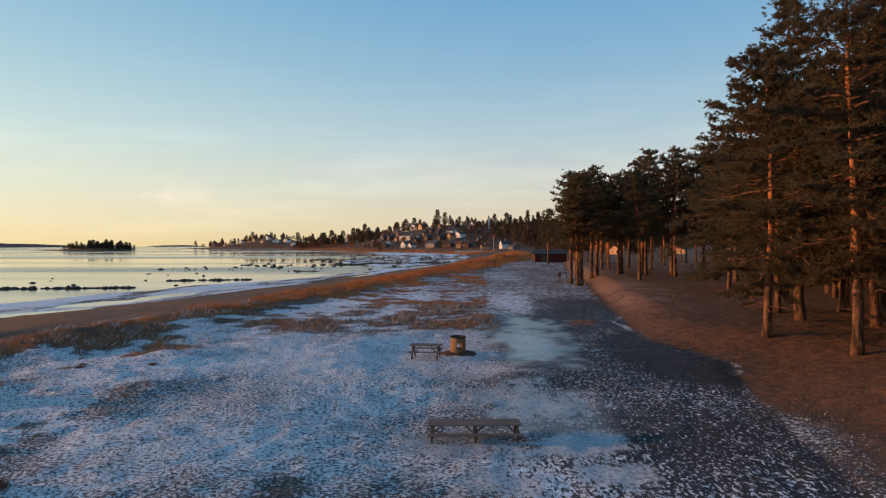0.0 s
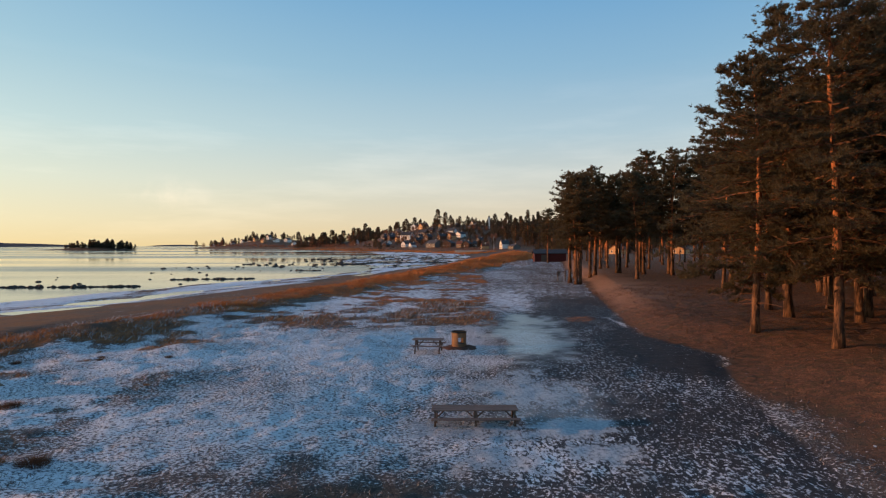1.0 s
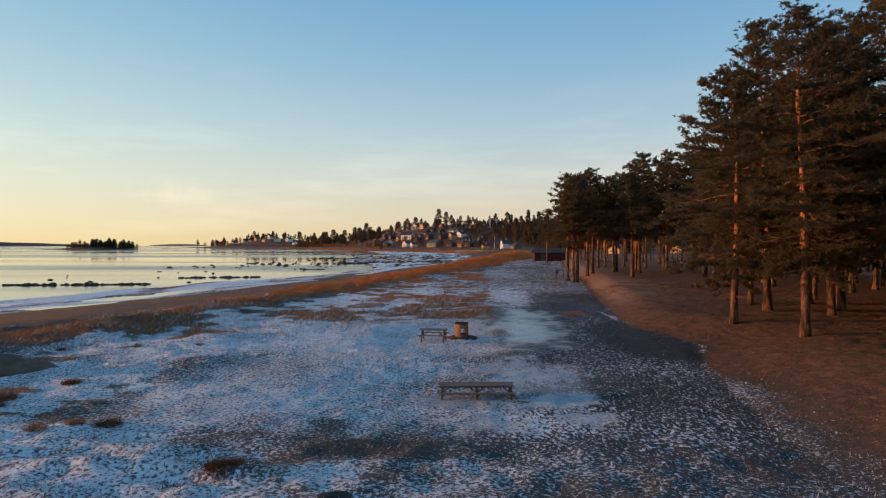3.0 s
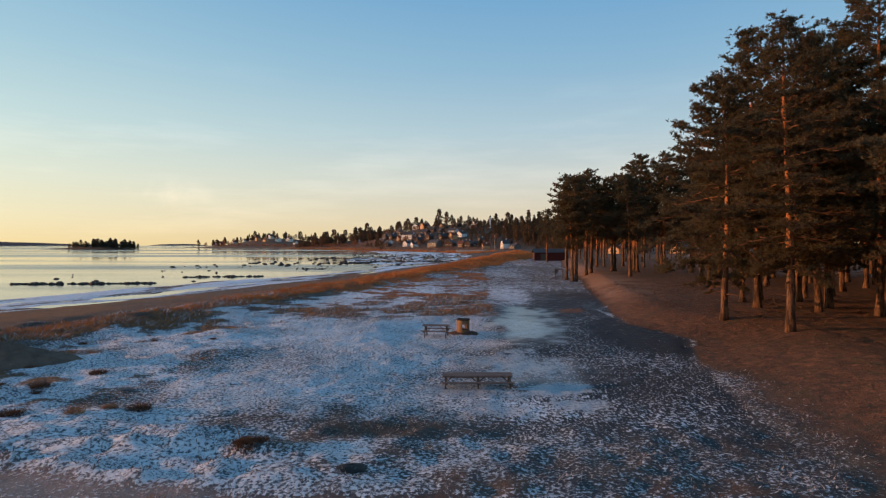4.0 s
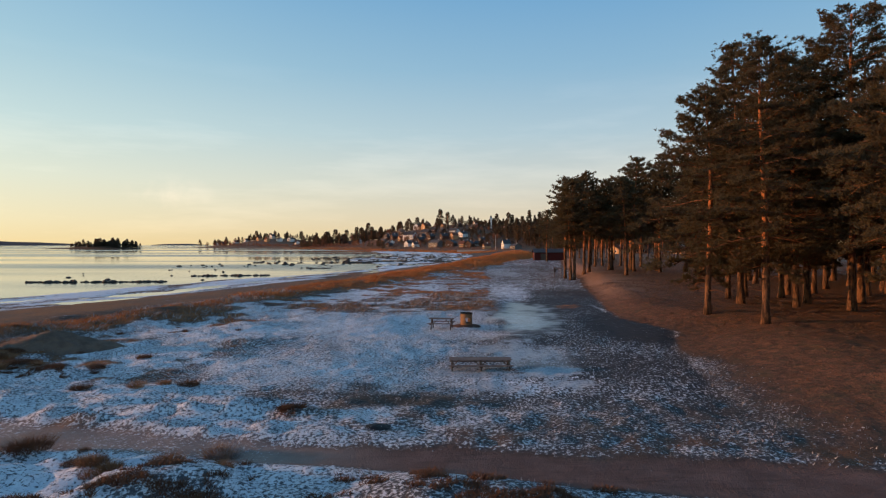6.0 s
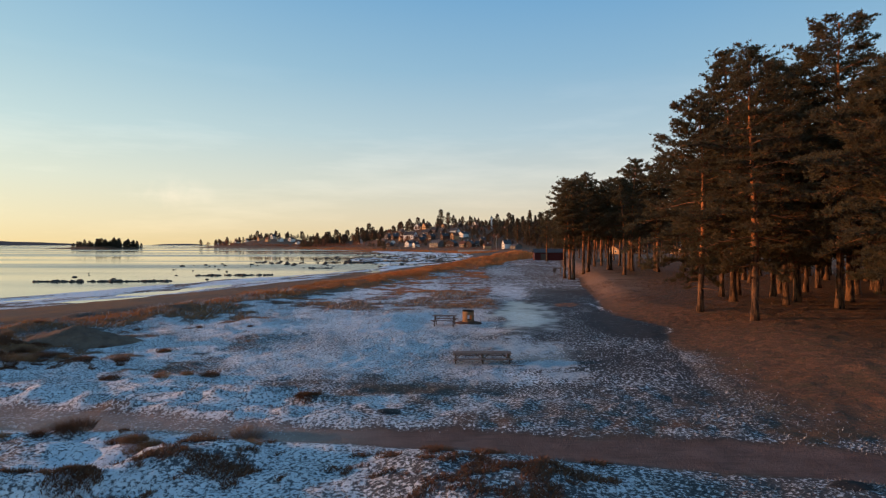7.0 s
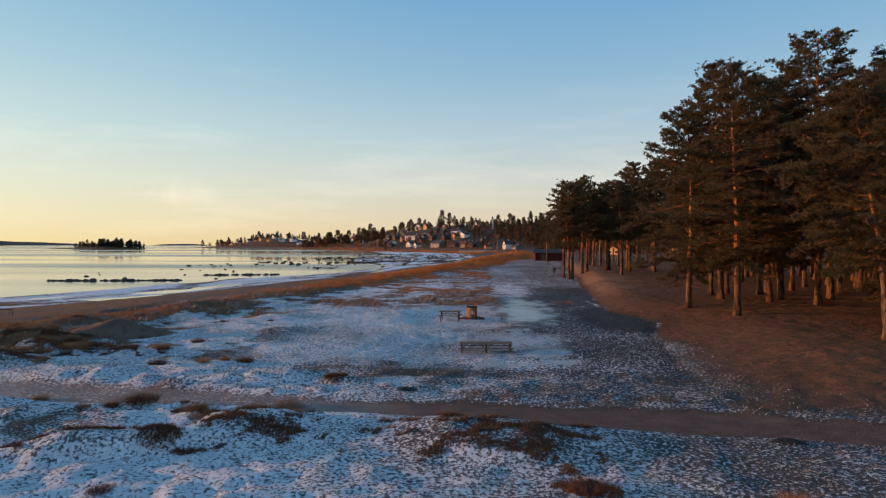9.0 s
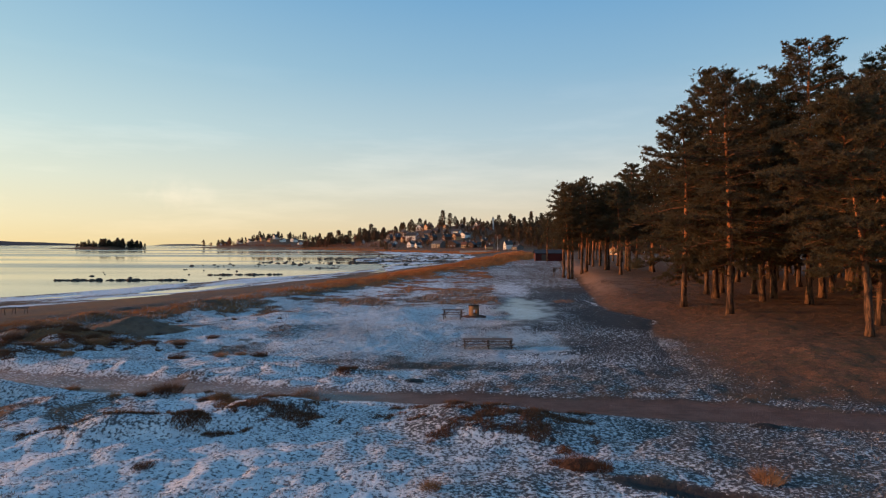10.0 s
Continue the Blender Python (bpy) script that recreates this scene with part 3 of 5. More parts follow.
    frost = np.where((y > 420), np.minimum(frost, 0.04 + 0.0 * x) * (1 - frozen) + frozen * 0.9, frost)
    # a pale glaze of rime ice round the long table
    glaze_and_sheen = 0.8 * ease(spot(x, y, 1.2, 18.2, 5.4, 2.7, 0.03) + 1.0 * wob + 1.2 * fray, 0, 0.9)
    glaze_and_sheen = np.maximum(glaze_and_sheen, ease(spot(x, y, 4.2, 18.3, 2.3, 1.8, 0.1) + 0.6 * wob + 0.7 * fray, 0, 0.7))
    glaze_and_sheen = np.maximum(glaze_and_sheen, 0.8 * ease(spot(x, y, 4.9, 15.6, 1.9, 2.8, 0.25) + 0.9 * wob + 0.9 * fray, 0, 0.7))
    glaze_and_sheen = np.maximum(glaze_and_sheen, 0.65 * ease(spot(x, y, 0.6, 15.4, 3.0, 2.6) + 1.6 * wob + 1.4 * fray, 0.1, 0.7))
    # beyond the table: the sky's pale reflection on the ice, laid on as colour
    glaze_and_sheen = np.maximum(glaze_and_sheen, 0.75 * ease(spot(x, y, 3.4, 23.5, 3.2, 5.5, -0.15) + 1.2 * wob + 1.2 * fray, 0.1, 0.8))
    glaze_and_sheen = np.maximum(glaze_and_sheen, 0.5 * ease(spot(x, y, 5.0, 35, 2.7, 10, -0.15) + 0.9 * wob + 0.9 * fray, 0.1, 0.8))
    coarse = 0.85 * ease(y, 40, 64) * (1 - soil) * (1 - ice)
    keep = {"glaze_and_sheen": glaze_and_sheen, "coarse": coarse, "soil": soil, "sand": sand * (1 - frozen), "path": path, "dark": dark, "ice": ice, "straw": straw, "sunlit_pale_earth": sunlit_pale_earth, "frost": frost}
    return {k: np.clip(v, 0, 1) for k, v in keep.items()}


def steps(low, high, fine, limit_low, limit_high, grow=1.13):
    mid = list(np.arange(low, high + 1e-6, fine))
    d, v, up = fine, high, []
    while v < limit_high:
        d *= grow
        v += d
        up.append(v)
    d, v, dn = fine, low, []
    while v > limit_low:
        d *= grow
        v -= d
        dn.append(v)
    return np.array(dn[::-1] + mid + up)


def build_ground():
    xs, ys = steps(-26, 26, 0.17, -4800, 4800, 1.055), steps(-5, 46, 0.19, -400, 4900, 1.022)
    gx, gy = np.meshgrid(xs, ys)
    gz = land(gx, gy)
    verts = np.stack([gx, gy, gz], -1).reshape(-1, 3).astype(np.float32)
    nx, ny = len(xs), len(ys)
    i = np.arange(nx * ny).reshape(ny, nx)
    faces = np.stack([i[:-1, :-1], i[:-1, 1:], i[1:, 1:], i[1:, :-1]], -1).reshape(-1, 4)
    me = bpy.data.meshes.new("ground")
    me.vertices.add(len(verts))
    me.vertices.foreach_set("co", verts.ravel())
    me.loops.add(faces.size)
    me.loops.foreach_set("vertex_index", faces.ravel().astype(np.int32))
    me.polygons.add(len(faces))
    me.polygons.foreach_set("loop_start", np.arange(0, faces.size, 4, dtype=np.int32))
    for name, field in ground_masks(gx, gy).items():
        at = me.attributes.new(name, "FLOAT", "POINT")
        at.data.foreach_set("value", field.ravel().astype(np.float32))
    me.update(calc_edges=True)
    me.shade_smooth()
    me.materials.append(GROUND)
    tagged(new("ground", me), "frosted grass field with sandy beach and needle-strewn forest floor", "ground", kind="structure")


def build_sea():
    v = [(-4800, -400, SEA), (1500, -400, SEA), (1500, 4900, SEA), (-4800, 4900, SEA)]
    tagged(mesh_object("water", v, [[0, 1, 2, 3]], WATER), "calm cold sea mirroring the evening sky", "sea", kind="structure")


build_ground()
build_sea()


# ---------------------------------------------------------------- pines
def sprays(points, ways, count, length, width, rng, spread=0.65):
    """Tufts of needle sprays: count thin blades at every point, fanned round its way."""
    n = len(points)
    p = np.repeat(points, count, 0)
    w = np.repeat(ways, count, 0) + spread * rng.normal(size=(n * count, 3)) * np.array([1, 1, 0.75])
    w /= np.linalg.norm(w, axis=1, keepdims=True) + 1e-9
    side = np.cross(w, rng.normal(size=(n * count, 3)))
    side /= np.linalg.norm(side, axis=1, keepdims=True) + 1e-9
    ln = length * rng.uniform(0.6, 1.25, (n * count, 1))
    wd = width * rng.uniform(0.7, 1.3, (n * count, 1))
    p = p + 0.12 * length * rng.normal(size=p.shape)
    a, b, c = p - side * wd * 0.5, p + side * wd * 0.5, p + w * ln
    verts = np.stack([a, b, c], 1).reshape(-1, 3)
    return verts, np.arange(len(verts)).reshape(-1, 3)


def stem_line(rng, height, lean, sway):
    z = np.linspace(-0.15, height, 15)
    u = np.clip(z / height, 0, 1)
    ph = rng.uniform(0, 6.3, 2)
    x = lean[0] * u * height + sway * np.sin(3.2 * u + ph[0]) * u
    y = lean[1] * u * height + sway * np.sin(2.7 * u + ph[1]) * u
    return np.stack([x, y, z], -1)


def pine(name, seed, height, radius, bare, reach, tufts, blades, length, width, lean=(0, 0), sway=0.35, taper=0.7, fork=0.0, fine=False):
    """A Scots pine: stem with orange upper bark, crooked limbs and a layered crown of needle tufts."""
    rng = np.random.default_rng(seed)
    tree = thing(name, Matrix(), "tall Scots pine with orange upper bark and dark dense crown", "tree", "pines along the beach")
    line = stem_line(rng, height, lean, sway)
    u = np.clip(line[:, 2] / height, 0, 1)
    radii = radius * (1 - 0.93 * u ** 0.85) + radius * 0.34 * np.exp(-line[:, 2].clip(0) / 0.22)
    v, f = tube(line, radii, 10)
    v = v + 0.04 * rng.normal(size=v.shape) * np.array([1, 1, 0])
    mesh_object("trunk", v, f, BARK, tree, smooth=True)
    if fork:
        # a second, thinner stem that parts from the first
        t = np.linspace(0, 1, 8)
        root = np.array([np.interp(fork, line[:, 2], line[:, i]) for i in range(3)])
        arm = root + np.stack([0.5 * t, -1.9 * t ** 0.8, (height * 0.80 - fork) * t], 1) + rng.normal(size=(8, 3)) * 0.07 * t[:, None]
        v, f = tube(arm, radius * 0.52 * (1 - 0.85 * t), 8)
        mesh_object("forked_stem", v, f, BARK, tree, smooth=True)
    woods, pts, ways = [], [], []
    n_limbs = int(46 + height * 1.8)
    for k in range(n_limbs):
        whorl = 4 * (k // 4) + 2 * rng.uniform(0, 0.9)
        h = bare + (height - bare) * (whorl / n_limbs) ** 0.92
        q = (h - bare) / (height - bare)
        base = np.array([np.interp(h, line[:, 2], line[:, i]) for i in range(3)])
        turn = k * 2.4 + rng.uniform(-0.7, 0.7)
        full = min(1.0, 0.72 + 2.4 * q) * max(0.05, min(1.0, (1.04 - q) / 0.46)) ** taper
        ln = reach * full * rng.uniform(0.62, 1.12)
        if q < 0.12:
            ln *= rng.uniform(0.45, 0.95)
        rise = -0.14 + 0.62 * q + rng.uniform(-0.18, 0.18)
        out = np.array([math.cos(turn), math.sin(turn), 0])
        t = np.linspace(0, 1, 6)
        droop = -0.22 * (1 - q) * ln * t**2 + 0.16 * ln * np.clip(t - 0.6, 0, 1)
        wig = np.cumsum(rng.normal(size=(6, 3)) * 0.07 * ln, 0) * t[:, None]
        limb = base + out * (ln * t)[:, None] + np.array([0, 0, 1.0]) * (rise * ln * t + droop)[:, None] + wig
        r0 = max(0.022, 0.13 * radius * (1.2 - q) + 0.008 * ln)
        woods.append(tube(limb, r0 * (1 - 0.85 * t), 5 if fine else 3, cap=False))
        # side twigs carry the needles, mostly on the outer two thirds
        for j in range(int(8 + ln * 5.4) if fine else int(6 + ln * 3.4)):
            at = rng.uniform(0.10, 1.0) ** 0.75
            p0 = np.array([np.interp(at, t, limb[:, i]) for i in range(3)])
            yaw = turn + rng.choice([-1, 1]) * rng.uniform(0.35, 1.25)
            tl = (0.20 + 0.34 * ln * (1.15 - at)) * rng.uniform(0.6, 1.3)
            way = np.array([math.cos(yaw), math.sin(yaw), rng.uniform(-0.08, 0.32)])
            p1 = p0 + way * tl
            if fine and rng.uniform() < 0.5:
                woods.append(tube(np.stack([p0, (p0 + p1) / 2 + rng.normal(size=3) * 0.05, p1]), [0.022, 0.014, 0.006], 3, cap=False))
            m = 4
            for s in np.linspace(0.30, 1.0, m):
                pts.append(p0 + way * tl * s + rng.normal(size=3) * np.array([0.12, 0.12, 0.06]))
                ways.append(way * 0.7 + np.array([0, 0, 0.35]))
    # short inner shoots close round the stem
    for k in range(tufts // 9):
        h = bare + 0.8 + (height - bare - 0.8) * rng.uniform()
        base = np.array([np.interp(h, line[:, 2], line[:, i]) for i in range(3)])
        a, r = rng.uniform(0, 6.3), rng.uniform(0.35, 1.5)
        pts.append(base + np.array([r * math.cos(a), r * math.sin(a), 0.3 * rng.normal()]))
        ways.append(np.array([math.cos(a), math.sin(a), 0.4]))
    top = line[-1]
    for k in range(40):
        pts.append(top + rng.normal(size=3) * np.array([0.35, 0.35, 0.35]) + np.array([0, 0, -0.45]))
        ways.append(np.array([0, 0, 0.8]) + rng.normal(size=3) * 0.3)
    # a few dead grey snags under the crown
    for k in range(7):
        h = bare * rng.uniform(0.55, 1.05)
        base = np.array([np.interp(h, line[:, 2], line[:, i]) for i in range(3)])
        a = rng.uniform(0, 6.3)
        ln = rng.uniform(0.5, 1.6)
        mid = base + np.array([math.cos(a), math.sin(a), 0.0]) * ln * 0.6 + rng.normal(size=3) * 0.08
        woods.append(tube(np.stack([base, mid, mid + rng.normal(size=3) * 0.3 + np.array([math.cos(a), math.sin(a), -0.1]) * 0.4 * ln]), [0.035, 0.02, 0.006], 4, cap=False))
    wv, wf = gather(woods)
    tagged(mesh_object("limb_work", wv, wf, LIMB, tree), kind="stuff")
    pts, ways = np.array(pts), np.array(ways)
    if len(pts) > tufts:
        keep = rng.choice(len(pts), tufts, replace=False)
        pts, ways = pts[keep], ways[keep]
    v, f = sprays(pts, ways, blades, length, width, rng)
    tagged(mesh_object("crown", v, f, PINE, tree), kind="stuff")
    return tree


def plant(kinds, rows, rng):
    """Copies of the model pines, set on the ground."""
    for x, y, kind, size in rows:
        turn = rng.uniform(0, 360)
        m = pose(x, y, float(land(x, y)) - 0.05, 0, 0, turn) @ Matrix.Diagonal((size * rng.uniform(0.92, 1.08), size * rng.uniform(0.92, 1.08), size, 1))
        copy_thing(kinds[kind], m)


def build_pines():
    rng = np.random.default_rng(5)
    close = dict(tufts=8400, blades=14, length=0.21, width=0.041, fine=True)
    near = [
        pine("pine_tree", 11, 15.9, 0.24, 2.7, 4.7, taper=0.95, **close),
        pine("pine_tree", 12, 17.6, 0.25, 3.6, 4.6, lean=(0.035, 0.01), sway=0.45, taper=0.7, **close),
        pine("pine_tree", 13, 12.9, 0.21, 3.9, 4.3, lean=(-0.014, 0.08), sway=0.5, fork=5.4, **close),
        pine("pine_tree", 14, 21.3, 0.28, 4.3, 4.5, sway=0.25, taper=0.38, **close),
        pine("pine_tree", 15, 21.0, 0.26, 3.7, 4.5, lean=(0.02, -0.02), taper=1.15, **close),
    ]
    back = [
        pine("pine_tree", 16, 16.3, 0.24, 3.0, 4.6, 3000, 8, 0.33, 0.085, taper=0.8),
        pine("pine_tree", 17, 17.6, 0.25, 3.6, 4.6, 3000, 8, 0.33, 0.085, sway=0.45, taper=0.65),
        pine("pine_tree", 18, 18.6, 0.26, 3.9, 4.5, 3000, 8, 0.33, 0.085, taper=0.55),
    ]
    mid = [
        pine("pine_tree", 21, 16.5, 0.27, 6.6, 3.5, 1400, 5, 0.52, 0.15),
        pine("pine_tree", 22, 17.5, 0.28, 6.4, 3.8, 1400, 5, 0.52, 0.15, sway=0.5),
        pine("pine_tree", 23, 15.0, 0.25, 6.0, 3.6, 1400, 5, 0.52, 0.15, lean=(0.03, 0.02)),
    ]
    grove = [
        pine("pine_tree", 21, 16.5, 0.27, 6.6, 3.5, 2300, 9, 0.33, 0.085),
        pine("pine_tree", 22, 17.5, 0.28, 6.4, 3.8, 2300, 9, 0.33, 0.085, sway=0.5),
        pine("pine_tree", 23, 15.0, 0.25, 6.0, 3.6, 2300, 9, 0.33, 0.085, lean=(0.03, 0.02)),
    ]
    # the models themselves stand in the front row
    first = [(18.1, 33.0, 0), (19.3, 27.5, 1), (21.2, 15.8, 2), (28.3, 32.8, 3), (23.1, 38.2, 4)]
    for x, y, k in first:
        near[k].matrix_basis = pose(x, y, float(land(x, y)) - 0.05, 0, 0, 40 * k)
    for k, (x, y) in enumerate([(19.1, 88.0), (35.8, 91.0), (27.2, 81.8)]):
        grove[k].matrix_basis = pose(x, y, float(land(x, y)) - 0.05, 0, 0, 70 * k)
    for k, (x, y) in enumerate([(24.4, 43.0), (26.6, 44.4), (35.2, 48.2)]):
        back[k].matrix_basis = pose(x, y, float(land(x, y)) - 0.05, 0, 0, 50 * k)
    rows = [(28.4, 38.2, 4, 0.97), (28.8, 25.4, 3, 0.79), (25.8, 35.2, 1, 1.04), (25.2, 20.6, 0, 0.95)]
    plant(near, rows, rng)
    rows += [(29.1, 43.1, 0, 1.0), (36.0, 54.3, 2, 0.98), (31.6, 46.4, 1, 1.0), (31.1, 64.2, 0, 0.95), (44.9, 57.4, 0, 1.05), (50.0, 63.0, 1, 1.0), (53.5, 65.5, 2, 1.0), (49.5, 57.5, 2, 0.98), (43.7, 65.2, 0, 1.0), (33.0, 38.5, 2, 1.08), (35.5, 33.0, 2, 1.1), (33.2, 27.5, 0, 1.1), (28.6, 17.2, 0, 0.9)]
    plant(back, rows[4:], rng)
    taken = [(r[0], r[1]) for r in rows] + [(f[0], f[1]) for f in first] + [(24.4, 43.0), (26.6, 44.4), (35.2, 48.2)]
    more = []
    tries = 0
    while len(more) < 66 and tries < 4000:
        tries += 1
        x, y = rng.uniform(26, 82), rng.uniform(14, 88)
        if x < 24 + 0.12 * y + 4 or x > 0.85 * (y + 22) or any((x - a) ** 2 + (y - b) ** 2 < 15 for a, b in taken):
            continue
        taken.append((x, y))
        more.append((x, y, int(rng.integers(0, 5)), rng.uniform(0.85, 1.08)))
    plant(back, [(a, b, k % 3, c) for a, b, k, c in more if a < 34 and b < 60], rng)
    plant(mid, [(a, b, k % 3, c * 1.1) for a, b, k, c in more if not (a < 34 and b < 60)], rng)
    rows = [(19.0, 83.5, 2, 0.85), (19.6, 83.6, 0, 0.95), (23.5, 93.6, 0, 1.0), (24.7, 95.2, 1, 1.0), (29.2, 98.4, 0, 1.0), (29.8, 98.6, 2, 1.0), (32.5, 94.6, 1, 1.12), (40.4, 114.9, 0, 1.0), (37.2, 96.0, 1, 1.15), (41.0, 93.0, 1, 1.14), (34.0, 101.0, 1, 1.12), (44.5, 97.0, 0, 1.2), (31.1, 115.8, 1, 0.95), (38.7, 123.3, 2, 1.0), (51.8, 138.5, 1, 1.0), (27.4, 153.9, 0, 0.85), (24.0, 104.0, 2, 1.0), (22.0, 98.0, 1, 0.85)]
    plant(grove, rows, rng)
    taken = [(r[0], r[1]) for r in rows] + [(19.1, 88.0), (27.2, 81.8), (35.8, 91.0)]
    more, tries = [], 0
    while len(more) < 66 and tries < 6000:
        tries += 1
        x, y = rng.uniform(26, 120), rng.uniform(84, 240)
        if x < float(soil_x(y)) + 4 or any((x - a) ** 2 + (y - b) ** 2 < 22 for a, b in taken):
            continue
        taken.append((x, y))
        more.append((x, y, int(rng.integers(0, 3)), rng.uniform(0.8, 1.05)))
    plant(mid, more[3:], rng)
    for k, (x, y, kind, size) in enumerate(more[:3]):
        mid[k].matrix_basis = pose(x, y, float(land(x, y)) - 0.05, 0, 0, 90 * k)


build_pines()


# ---------------------------------------------------------------- things on the field
def on_ground(x, y, turn=0.0, lift=0.0, tilt=(0, 0)):
    return pose(x, y, float(land(x, y)) + lift, tilt[0], tilt[1], turn)


def build_long_table():
    """Long low picnic table on three trestles, with a bench board on either side."""
    t = thing("picnic_table", on_ground(0.98, 19.0, 0.0, 0.02) @ Matrix.Diagonal((1, 1, 0.9, 1)), "long low weathered wooden picnic table with side benches on frost", "picnic table", "tables on the field")
    for k in range(3):
        part("tabletop_plank", block((2.96, 0.205, 0.045), (0.0, -0.215 + 0.215 * k, 0.54 + 0.003 * k)), GREY_WOOD, t)
    for side in (-1, 1):
        part("bench_board", block((3.02, 0.20, 0.045), (0.02, side * 0.56, 0.285)), GREY_WOOD, t, "grey bench board")
    for k, x in enumerate((-1.36, 0.02, 1.36)):
        part("top_bearer", block((0.07, 0.62, 0.07), (x, 0, 0.483)), DARK_WOOD, t)
        part("bench_bearer", block((0.05, 1.30, 0.08), (x + 0.062, 0, 0.222)), DARK_WOOD, t)
        for side in (-1, 1):
            part("leg", block((0.07, 0.09, 0.58), (x, side * 0.36, 0.235), (side * 24, 0, 0)), DARK_WOOD, t)
    for x, lean in ((-1.12, 45), (-0.22, -45), (0.26, 45), (1.12, -45)):
        part("brace", block((0.05, 0.05, 0.42), (x, 0.0, 0.37), (0, lean, 0)), DARK_WOOD, t)


def build_small_table():
    """Pole-legged picnic table beside the fire drum."""
    t = thing("picnic_table", on_ground(-0.95, 31.9, -7.0, 0.02), "small weathered wooden picnic table with crossed legs beside the fire drum", "picnic table", "tables on the field")
    for k in range(4):
        part("tabletop_plank", block((1.75, 0.165, 0.04), (0, -0.265 + 0.175 * k, 0.715 + 0.002 * (k % 2))), GREY_WOOD, t)
    for side in (-1, 1):
        part("bench_board", block((1.75, 0.22, 0.045), (0.03 * side, side * 0.66, 0.43)), GREY_WOOD, t, "grey bench board")
    for x in (-0.68, 0.68):
        part("top_bearer", block((0.06, 0.66, 0.07), (x, 0, 0.658)), DARK_WOOD, t)
        part("bench_bearer", block((0.05, 1.48, 0.08), (x + 0.06 * (1 if x > 0 else -1), 0, 0.366)), DARK_WOOD, t)
        for side in (-1, 1):
            part("leg", block((0.07, 0.09, 0.80), (x, side * 0.38, 0.32), (side * 30, 0, 0)), DARK_WOOD, t)
        part("brace", block((0.05, 0.05, 0.62), (x * 0.66, 0.0, 0.46), (0, 42 if x < 0 else -42, 0)), DARK_WOOD, t)


def build_fire_drum():
    """Rusty steel drum on end with square openings cut through both sides and a black rim."""
    t = thing("fire_drum", on_ground(0.82, 33.3, 0, 0.0), "rusty steel fire drum with a black rim and square openings", "fire drum")
    n, r, h, wall = 40, 0.43, 0.94, 0.02
    levels = [-0.03, 0.28, 0.64, h]
    bm = bmesh.new()
    rings = [[[bm.verts.new((rr * math.cos(2 * math.pi * k / n), rr * math.sin(2 * math.pi * k / n), z)) for k in range(n)] for z in levels] for rr in (r, r - wall)]

    def is_hole(k, lev):
        mid = (k + 0.5) * 360 / n
        return lev == 1 and (262 < mid < 312 or 75 < mid < 122)

    for lev in range(3):
        for k in range(n):
            q = (k + 1) % n
            if is_hole(k, lev):
                for a, b in (((lev, k), (lev, q)), ((lev + 1, q), (lev + 1, k))):
                    bm.faces.new([rings[0][a[0]][a[1]], rings[0][b[0]][b[1]], rings[1][b[0]][b[1]], rings[1][a[0]][a[1]]])
                for edge, other in ((k, (k - 1) % n), (q, q)):
                    if not is_hole(other, lev):
                        bm.faces.new([rings[0][lev][edge], rings[0][lev + 1][edge], rings[1][lev + 1][edge], rings[1][lev][edge]])
                continue
            bm.faces.new([rings[0][lev][k], rings[0][lev][q], rings[0][lev + 1][q], rings[0][lev + 1][k]])
            bm.faces.new([rings[1][lev][q], rings[1][lev][k], rings[1][lev + 1][k], rings[1][lev + 1][q]])
    bmesh.ops.recalc_face_normals(bm, faces=bm.faces)
    part("shell", bm, RUST, t)
    a = np.linspace(0, 2 * math.pi, 41)
    v, f = tube(np.stack([(r - 0.005) * np.cos(a), (r - 0.005) * np.sin(a), np.full(41, h)], -1), np.full(41, 0.038), 8, cap=False)
    mesh_object("rim", v, f, SOOT, t, "black rolled rim", smooth=True)
    for z in (0.22, 0.69):
        v, f = tube(np.stack([r * np.cos(a), r * np.sin(a), np.full(41, z)], -1), np.full(41, 0.014), 6, cap=False)
        mesh_object("hoop", v, f, RUST, t, smooth=True)
    bm = bmesh.new()
    bmesh.ops.create_circle(bm, cap_ends=True, radius=r - wall - 0.002, segments=32, matrix=pose(0, 0, 0.24))
    bmesh.ops.solidify(bm, geom=bm.faces, thickness=0.02)
    part("grate", bm, SOOT, t, "sooty floor plate")
    # scorched ground heaped round the foot
    rng = np.random.default_rng(8)
    bm = bmesh.new()
    rows = []
    for k, (rr, z) in enumerate(((1.0, -0.05), (0.8, 0.05), (0.6, 0.10), (0.44, 0.12))):
        rows.append([bm.verts.new((rr * (1 + 0.12 * rng.normal()) * math.cos(2 * math.pi * j / 24) * 1.15, rr * (1 + 0.12 * rng.normal()) * math.sin(2 * math.pi * j / 24), z + 0.012 * rng.normal())) for j in range(24)])
    for i in range(3):
        for j in range(24):
            bm.faces.new([rows[i][j], rows[i][(j + 1) % 24], rows[i + 1][(j + 1) % 24], rows[i + 1][j]])
    heap = part("ash_ring", bm, ASH, None, smooth=True)
    heap.matrix_basis = on_ground(0.82, 33.3)
    tagged(heap, "reddish burnt earth round the foot of a fire drum", "ash ring")


